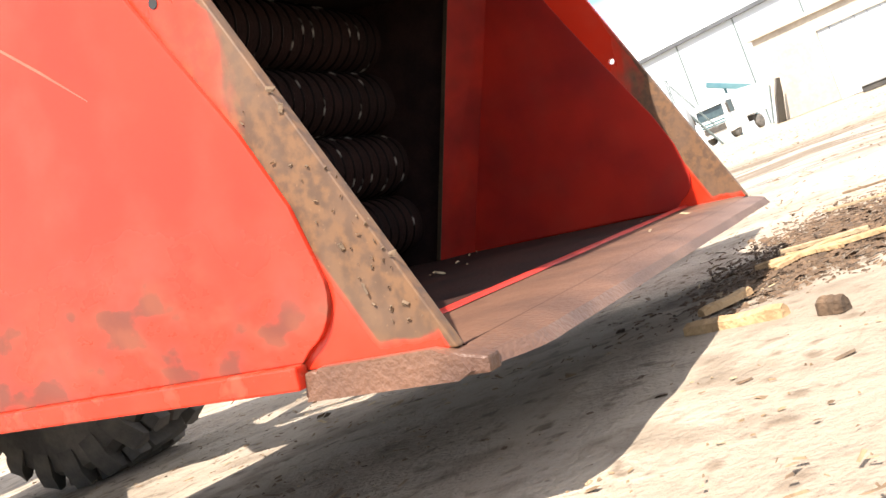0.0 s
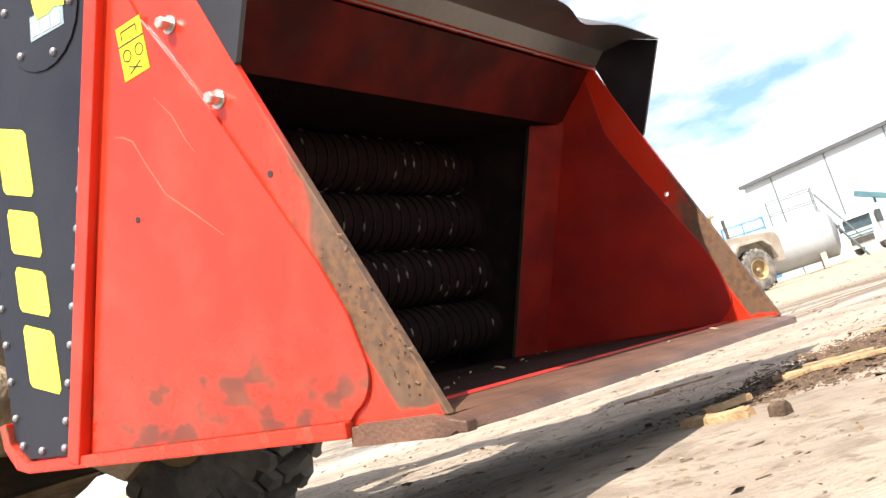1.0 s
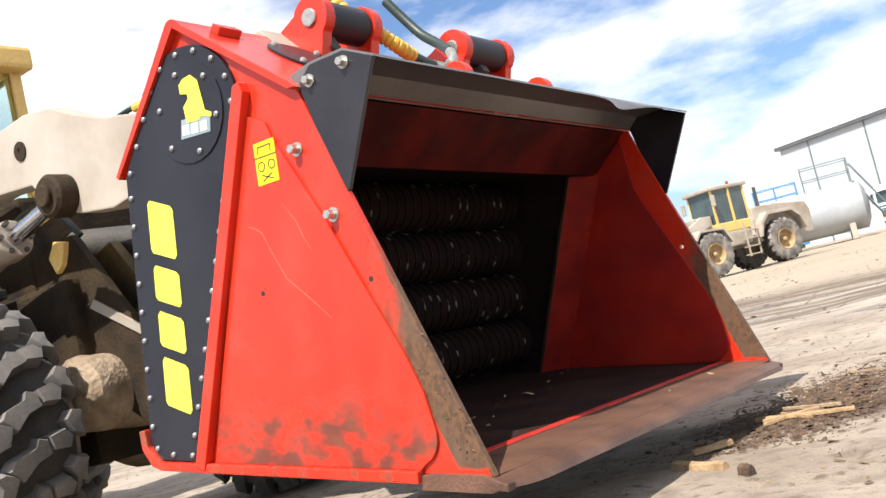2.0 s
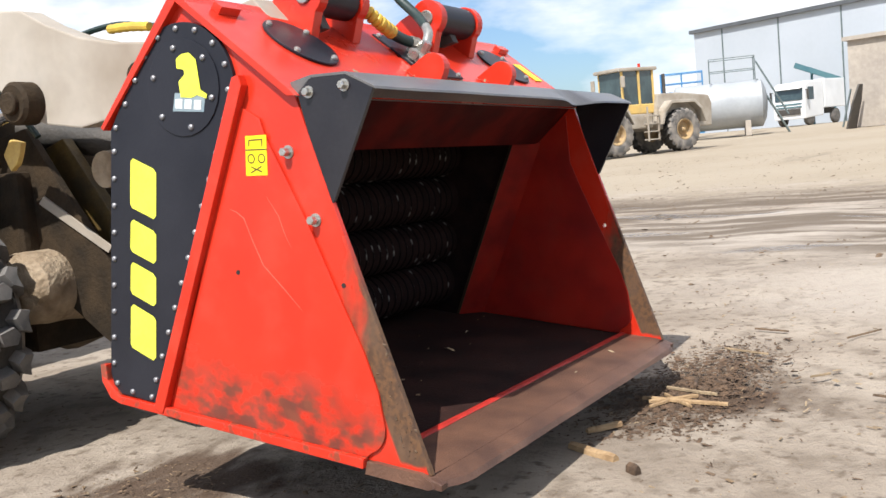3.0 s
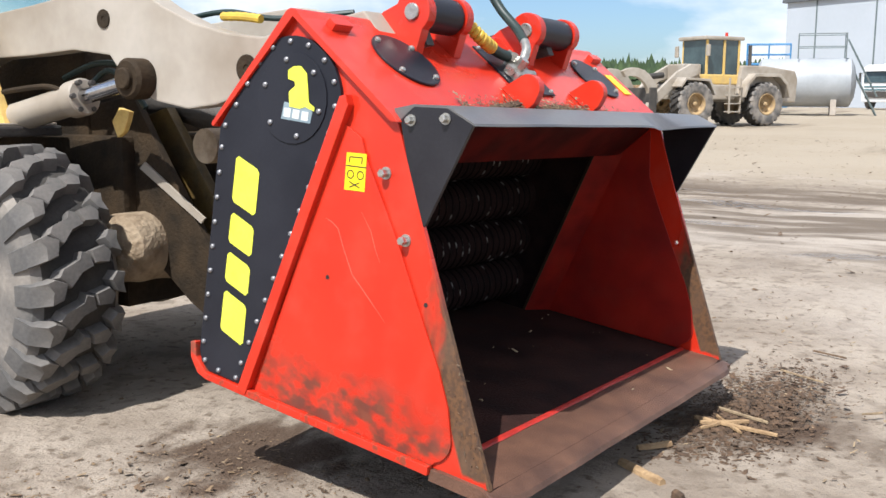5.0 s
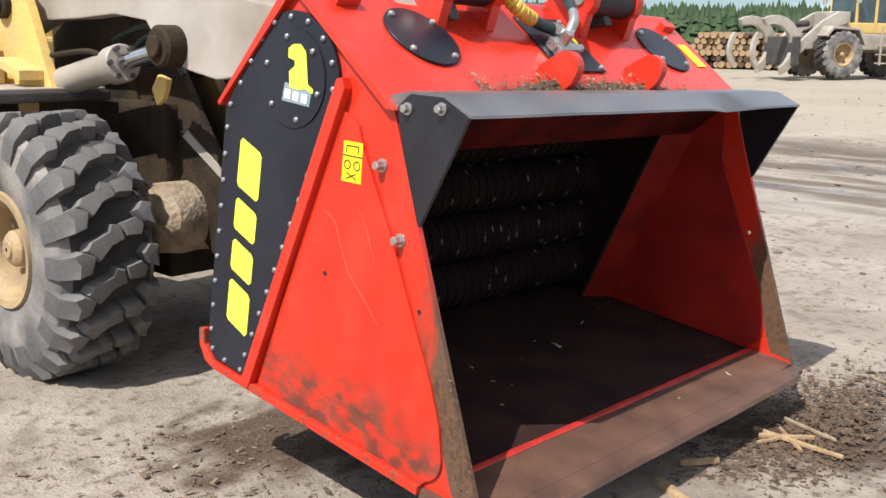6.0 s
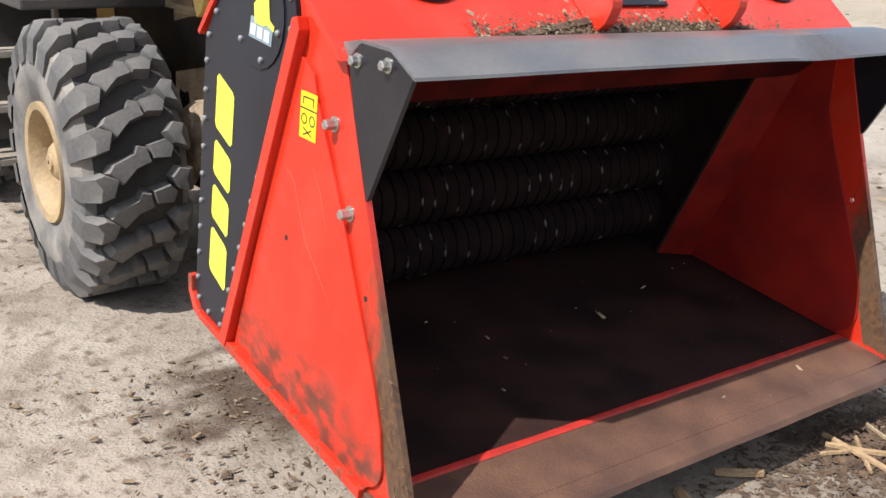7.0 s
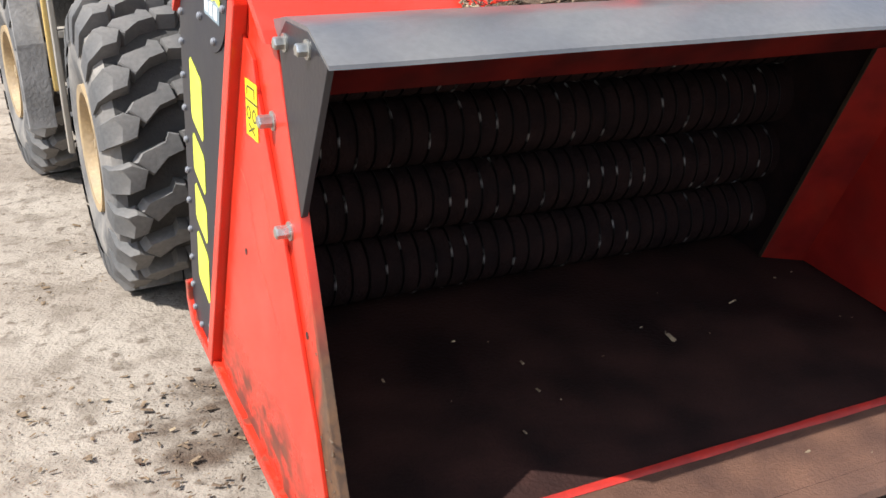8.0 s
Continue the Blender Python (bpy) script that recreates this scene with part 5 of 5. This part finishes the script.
def truck():
    m = Matrix.Translation((69.1, 11.6, rise(69.1))) @ Matrix.Rotation(radians(157), 4, "Z")
    o = empty("white_truck", m, "white flat-nosed truck parked on the yard", "truck")
    bm = bmesh.new()
    prism(bm, [(1.1, 0.45), (1.15, 1.3), (1.02, 2.70), (0.6, 2.92), (-1.1, 2.95), (-1.1, 0.6)], -1.22, 1.22, 1, 0.06)
    part("cab", bm, M_TRUCK, o, "white cab")
    bm = bmesh.new()
    prism(bm, [(1.160, 1.72), (1.085, 2.48), (1.065, 2.48), (1.140, 1.72)], -1.06, 1.06, 1)
    part("windscreen", bm, M_GLASSY, o, "dark windscreen")
    for s in (-1, 1):
        bm = bmesh.new()
        prism(bm, [(0.85, 1.7), (0.75, 2.55), (0.05, 2.55), (0.05, 1.7)], s * 1.222, s * 1.23, 1)
        part("side_window", bm, M_GLASSY, o)
        for x in (0.35, -2.7):
            bm = bmesh.new()
            lathe(bm, [(0.2, -0.15), (0.42, -0.15), (0.5, -0.1), (0.5, 0.1), (0.42, 0.15), (0.2, 0.15)], 24, Matrix.Translation((x, s * 1.02, 0.5)) @ Matrix.Rotation(radians(90), 4, "X"))
            part("truck_wheel", bm, M_TYRE, o, "", False)
    bm = bmesh.new()
    prism(bm, [(1.17, 0.75), (1.17, 1.15), (1.19, 1.15), (1.19, 0.75)], -0.9, 0.9, 1)
    part("grille", bm, M_DARKSTEEL, o, "dark grille")
    for z in (1.22, 1.42):
        bm = bmesh.new()
        box(bm, (1.15, -1.0, z), (1.185, 1.0, z + 0.09), 0.01)
        part("green_band", bm, M_CONVEY, o, "green band on the nose")
    bm = bmesh.new()
    prism(bm, [(1.05, 2.52), (1.32, 2.46), (1.32, 2.50), (1.05, 2.60)], -1.05, 1.05, 1, 0.01)
    part("sun_visor", bm, M_TRUCK, o)
    for s in (-1, 1):
        bm = bmesh.new()
        box(bm, (1.0, s * 1.42 - 0.06, 1.75), (1.12, s * 1.42 + 0.06, 2.4), 0.03)
        cyl(bm, (1.0, s * 1.2, 2.35), (1.05, s * 1.42, 2.35), 0.025, seg=6)
        part("door_mirror", bm, M_DARKSTEEL, o, "dark mirror")
    bm = bmesh.new()
    box(bm, (-3.7, -1.22, 1.1), (-1.25, 1.22, 3.05), 0.04)
    part("box_body", bm, M_TRUCK, o, "white box body")
    bm = bmesh.new()
    box(bm, (-3.6, -0.45, 0.7), (0.8, 0.45, 1.08), 0.02)
    part("chassis", bm, M_DARKSTEEL, o)


truck()


def warehouse():
    o = empty("warehouse", pose(84.2, 22.5, rise(84.2), 0, 0, math.degrees(math.atan2(-15.3, -7.4))), "long pale metal-clad warehouse with dark eaves", "building")
    for lo, hi in (((0, -0.3, 0), (62, 0.0, 8.6)), ((0, 0, 0), (0.3, 23.7, 8.6)), ((61.7, 0, 0), (62, 23.7, 8.6)), ((0, 23.7, 0), (62, 24, 8.6))):
        bm = bmesh.new()
        box(bm, lo, hi)
        part("wall", bm, M_CLAD, o, "pale cladding")
    bm = bmesh.new()
    box(bm, (-0.3, -0.6, 8.6), (62.3, 24.3, 8.9))
    part("roof", bm, M_ROOFTRIM, o, "dark flat roof edge")
    proto = None
    for i in range(11):
        if proto is None:
            bm = bmesh.new()
            box(bm, (0, -0.36, 0.05), (0.10, -0.30, 8.58))
            proto = ob = part("joint_strip", bm, M_RAIL, o)
        else:
            ob = new("joint_strip", proto.data)
            ob.parent = o
        ob.location = (3.0 + 5.6 * i, 0, 0)


warehouse()


def concrete_shed():
    o = empty("concrete_shed", pose(51.9, 5.8, rise(51.9), 0, 0, -108), "weathered concrete shed with a pale wide door", "building")
    for lo, hi in (((0, -0.3, 0), (3.2, 0.0, 4.35)), ((8.2, -0.3, 0), (16, 0.0, 4.35)), ((3.2, -0.3, 3.5), (8.2, 0.0, 4.35)), ((0, 0, 0), (0.3, 9, 4.35)), ((15.7, 0, 0), (16, 9, 4.35)), ((0.3, 8.7, 0), (15.7, 9, 4.35))):
        bm = bmesh.new()
        box(bm, lo, hi)
        part("wall_panel", bm, M_CONC, o, "weathered concrete wall")
    bm = bmesh.new()
    box(bm, (-0.2, -0.5, 4.35), (15.0, 9.2, 4.55))
    part("roof", bm, M_CONC, o)
    for k in range(8):
        bm = bmesh.new()
        box(bm, (3.2 + 0.625 * k, -0.2, 0), (3.2 + 0.625 * k + 0.60, -0.12, 3.5), 0.01)
        part("door_board", bm, M_CLAD, o, "pale sliding door board")


concrete_shed()


def leaning_sheet():
    m = Matrix.Translation((50.6, 5.75, rise(50.6))) @ Matrix.Rotation(radians(-100), 4, "Z") @ Matrix.Rotation(radians(14), 4, "Y")
    o = empty("leaning_sheet", m, "dark weathered steel sheet leaning on the shed", "steel sheet")
    bm = bmesh.new()
    prism(bm, [(-0.7, 0.0), (0.7, 0.0), (0.58, 1.4), (0.28, 2.2), (-0.28, 2.2), (-0.62, 1.4)], -0.04, 0.04, 0, 0.01)
    part("sheet", bm, M_DARKSTEEL, o)
    bm = bmesh.new()
    box(bm, (-0.45, -0.05, 0.0), (-0.38, 0.05, 1.9), 0.01)
    part("prop", bm, M_RAIL, o, "pale prop")


leaning_sheet()


def container():
    m = Matrix.Translation((45.5, 0.4, rise(45.5))) @ Matrix.Rotation(radians(-100), 4, "Z")
    o = empty("grey_container", m, "grey rounded container standing on skids", "container")
    bm = bmesh.new()
    prism(bm, [(-0.7, 0.25), (0.7, 0.25), (0.85, 0.6), (0.85, 1.3)] + arc(0.0, 1.3, 0.85, 0, 180, 10), -1.1, 1.1, 0, 0.04)
    part("shell", bm, M_TANK, o, "dull grey shell")
    for y in (-0.55, 0.55):
        bm = bmesh.new()
        box(bm, (-1.1, y - 0.08, 0.0), (1.1, y + 0.08, 0.25), 0.02)
        part("skid", bm, M_DARKSTEEL, o)


container()


def conveyor():
    o = empty("conveyor", pose(0, 0, rise(73.4)), "teal inclined conveyor on legs", "conveyor")
    a, b = Vector((74.4, 12.7, 4.4)), Vector((74.9, 9.5, 2.95))
    m, h = frame_to(a, b)
    bm = bmesh.new()
    for x in (-0.5, 0.45):
        box(bm, (x, -0.18, 0), (x + 0.05, 0.18, h), 0, m)
    for k in range(7):
        box(bm, (-0.45, -0.05, h * k / 14), (0.45, 0.05, h * k / 14 + 0.12), 0, m)
    part("belt_frame", bm, M_CONVEY, o)
    for t in (0.35, 0.8):
        c = a.lerp(b, t)
        bm = bmesh.new()
        cyl(bm, (c.x, c.y, 0), (c.x, c.y, c.z), 0.09, seg=8)
        part("leg", bm, M_CONVEY, o)


conveyor()


def forest():
    rnd = random.Random(8)
    verts, faces = [], []
    for k in range(2600):
        az = radians(rnd.uniform(-30, 52))
        R = rnd.uniform(140, 215)
        x, y = R * math.cos(az), R * math.sin(az)
        H = rnd.gauss(6.4, 0.45) * R / 160
        rr = H * rnd.uniform(0.24, 0.42)
        tiers = 7
        for t in range(tiers):
            z0 = H * (0.06 + 0.80 * t / tiers)
            z1 = min(H, z0 + H * 0.30)
            r = rr * (1 - 0.86 * t / tiers)
            b = len(verts)
            seg = 7
            a0 = rnd.uniform(0, 6.28)
            for i in range(seg):
                q = r * rnd.uniform(0.6, 1.25)
                verts.append((x + q * math.cos(a0 + 6.283 * i / seg), y + q * math.sin(a0 + 6.283 * i / seg), 1.0 + z0 + rnd.uniform(-0.05, 0.05) * H))
            verts.append((x + rnd.uniform(-0.1, 0.1), y + rnd.uniform(-0.1, 0.1), 1.0 + z1))
            faces += [(b + i, b + (i + 1) % seg, b + seg) for i in range(seg)]
    stuff("forest", verts, faces, M_GREEN, "distant dark green conifer forest", "forest")


forest()


def timber_stack(name, at, yaw, rows, cols, length, label):
    o = empty(name, pose(*at, 0, 0, yaw), label, "timber stack")
    rnd = random.Random(name)
    proto = []
    for k in range(3):
        bm = bmesh.new()
        cyl(bm, (0, -length / 2, 0), (0, length / 2, 0), 0.14 + 0.02 * k, 0.12 + 0.02 * k, 10)
        proto.append(part("log", bm, M_WOOD if k else M_BARK, o, "", False))
    first = {0, 1, 2}
    for j in range(rows):
        for i in range(cols - j):
            k = rnd.randrange(3)
            if k in first:
                ob = proto[k]
                first.discard(k)
            else:
                ob = new("log", proto[k].data)
                ob.parent = o
            ob.location = ((i + j / 2) * 0.31, rnd.uniform(-0.2, 0.2), 0.15 + 0.27 * j)


timber_stack("log_stack", (44.5, 16.8, rise(44.5)), 100, 6, 20, 4.0, "stack of sawn logs at the yard's edge")
timber_stack("log_stack", (40.0, 25.5, rise(40.0)), 118, 6, 20, 4.0, "stack of sawn logs at the yard's edge")
timber_stack("log_stack", (33.0, 33.0, rise(33.0)), 130, 6, 20, 4.0, "stack of sawn logs at the yard's edge")


# ---- litter on the ground ----
def on_ground(r, cx, cy, sx, sy):
    return (r.gauss(cx, sx), r.gauss(cy, sy), -0.004)


v, f = scatter_chips(2600, lambda r: on_ground(r, 1.5, 1.0, 3.0, 2.2), 0.010, 21, 0.35)
stuff("bark_chips", v, f, M_CHIP, "dark bark chips trodden into the dirt", "bark chips")
v, f = scatter_chips(2600, lambda r: on_ground(r, 1.5, 1.0, 3.2, 2.4), 0.011, 22, 0.3)
stuff("pale_chips", v, f, M_PALE, "pale wood chips trodden into the dirt", "wood chips")
v, f = scatter_chips(4200, lambda r: on_ground(r, 2.15, -0.15, 0.50, 0.17), 0.014, 23, 0.35)
stuff("bark_heap", v, f, M_BARK, "brown bark litter spread beside the bucket", "bark chips")
v, f = scatter_chips(2600, lambda r: on_ground(r, -0.4, 1.3, 1.0, 1.3), 0.012, 27, 0.3)
stuff("dry_litter", v, f, M_LEAF, "dry brown litter scattered over the dirt", "bark chips")
v, f = scatter_chips(600, lambda r: on_ground(r, 0.25, 1.25, 0.30, 0.40), 0.012, 24, 0.4)
stuff("bark_spill", v, f, M_CHIP, "bark litter under the bucket's side", "bark chips")
v, f = scatter_chips(2500, lambda r: (r.uniform(4, 30), r.uniform(-6, 12), -0.004), 0.028, 25, 0.3)
v = [(p[0], p[1], p[2] + rise(p[0])) for p in v]
stuff("yard_chips", v, f, M_CHIP, "bark scattered over the far yard", "bark chips")


def splinter(name, a, b, wd, ht, material, label):
    """A split piece of wood lying on the ground from a to b."""
    a, b = Vector((*a, 0)), Vector((*b, 0))
    d = b - a
    ln = d.length
    d.normalize()
    s = Vector((-d.y, d.x, 0))
    bm = bmesh.new()
    rows = []
    for i in range(9):
        t = i / 8
        w = wd * (0.35 + 0.65 * math.sin(math.pi * (0.15 + 0.75 * t))) / 2
        c = a + d * (ln * t) + s * (0.12 * wd * noise.noise((t * 4, ln * 9, wd * 50)))
        z = 0.35 * ht * noise.noise((t * 3, ln * 5, 8))
        rows.append([bm.verts.new(c + s * (w * q) + Vector((0, 0, h * ht + 0.002 + abs(z) * (h > 0.2)))) for q, h in ((-1, 0), (-0.8, 0.7), (0.1, 1), (0.85, 0.6), (1, 0))])
    for p, q in zip(rows, rows[1:]):
        for k in range(4):
            bm.faces.new((p[k], p[k + 1], q[k + 1], q[k]))
        bm.faces.new((p[4], p[0], q[0], q[4]))
    bm.faces.new(rows[0])
    bm.faces.new(rows[-1][::-1])
    return tagged(part(name, bm, material, None, "", False), label, "wood piece", "split wood on the ground")


splinter("wood_splinter", (1.13, 0.06), (1.00, -0.18), 0.055, 0.025, M_WOOD, "split pale wood piece lying on the dirt")
splinter("wood_splinter", (1.33, 0.07), (1.47, -0.03), 0.04, 0.02, M_WOOD, "small split wood piece lying on the dirt")
splinter("wood_splinter", (0.92, -0.26), (0.88, -0.31), 0.045, 0.03, M_BARK, "brown bark lump lying on the dirt")
splinter("wood_splinter", (1.90, 0.02), (1.86, -0.39), 0.03, 0.015, M_WOOD, "long pale splinter in the bark litter")
splinter("wood_splinter", (1.84, -0.03), (1.98, -0.22), 0.025, 0.015, M_WOOD, "pale splinter in the bark litter")
splinter("wood_splinter", (1.99, -0.06), (1.80, -0.24), 0.02, 0.012, M_WOOD, "thin pale splinter in the bark litter")
splinter("wood_splinter", (1.76, -0.06), (1.90, -0.12), 0.02, 0.012, M_WOOD, "thin pale splinter in the bark litter")
splinter("wood_splinter", (2.12, -0.02), (2.02, -0.30), 0.018, 0.012, M_PALE, "grey weathered splinter in the bark litter")
splinter("wood_splinter", (2.30, -0.12), (2.14, -0.16), 0.022, 0.014, M_BARK, "dark strip of bark in the litter")
rnd = random.Random(31)
for k in range(12):
    x, y, a = rnd.uniform(2.0, 6.5), rnd.uniform(-1.6, 2.2), rnd.uniform(0, 3.14)
    ln = rnd.uniform(0.08, 0.3)
    splinter("dry_twig", (x, y), (x + ln * math.cos(a), y + ln * math.sin(a)), rnd.uniform(0.008, 0.018), 0.010, M_PALE if k % 3 else M_CHIP, "dry twig lying on the dirt")
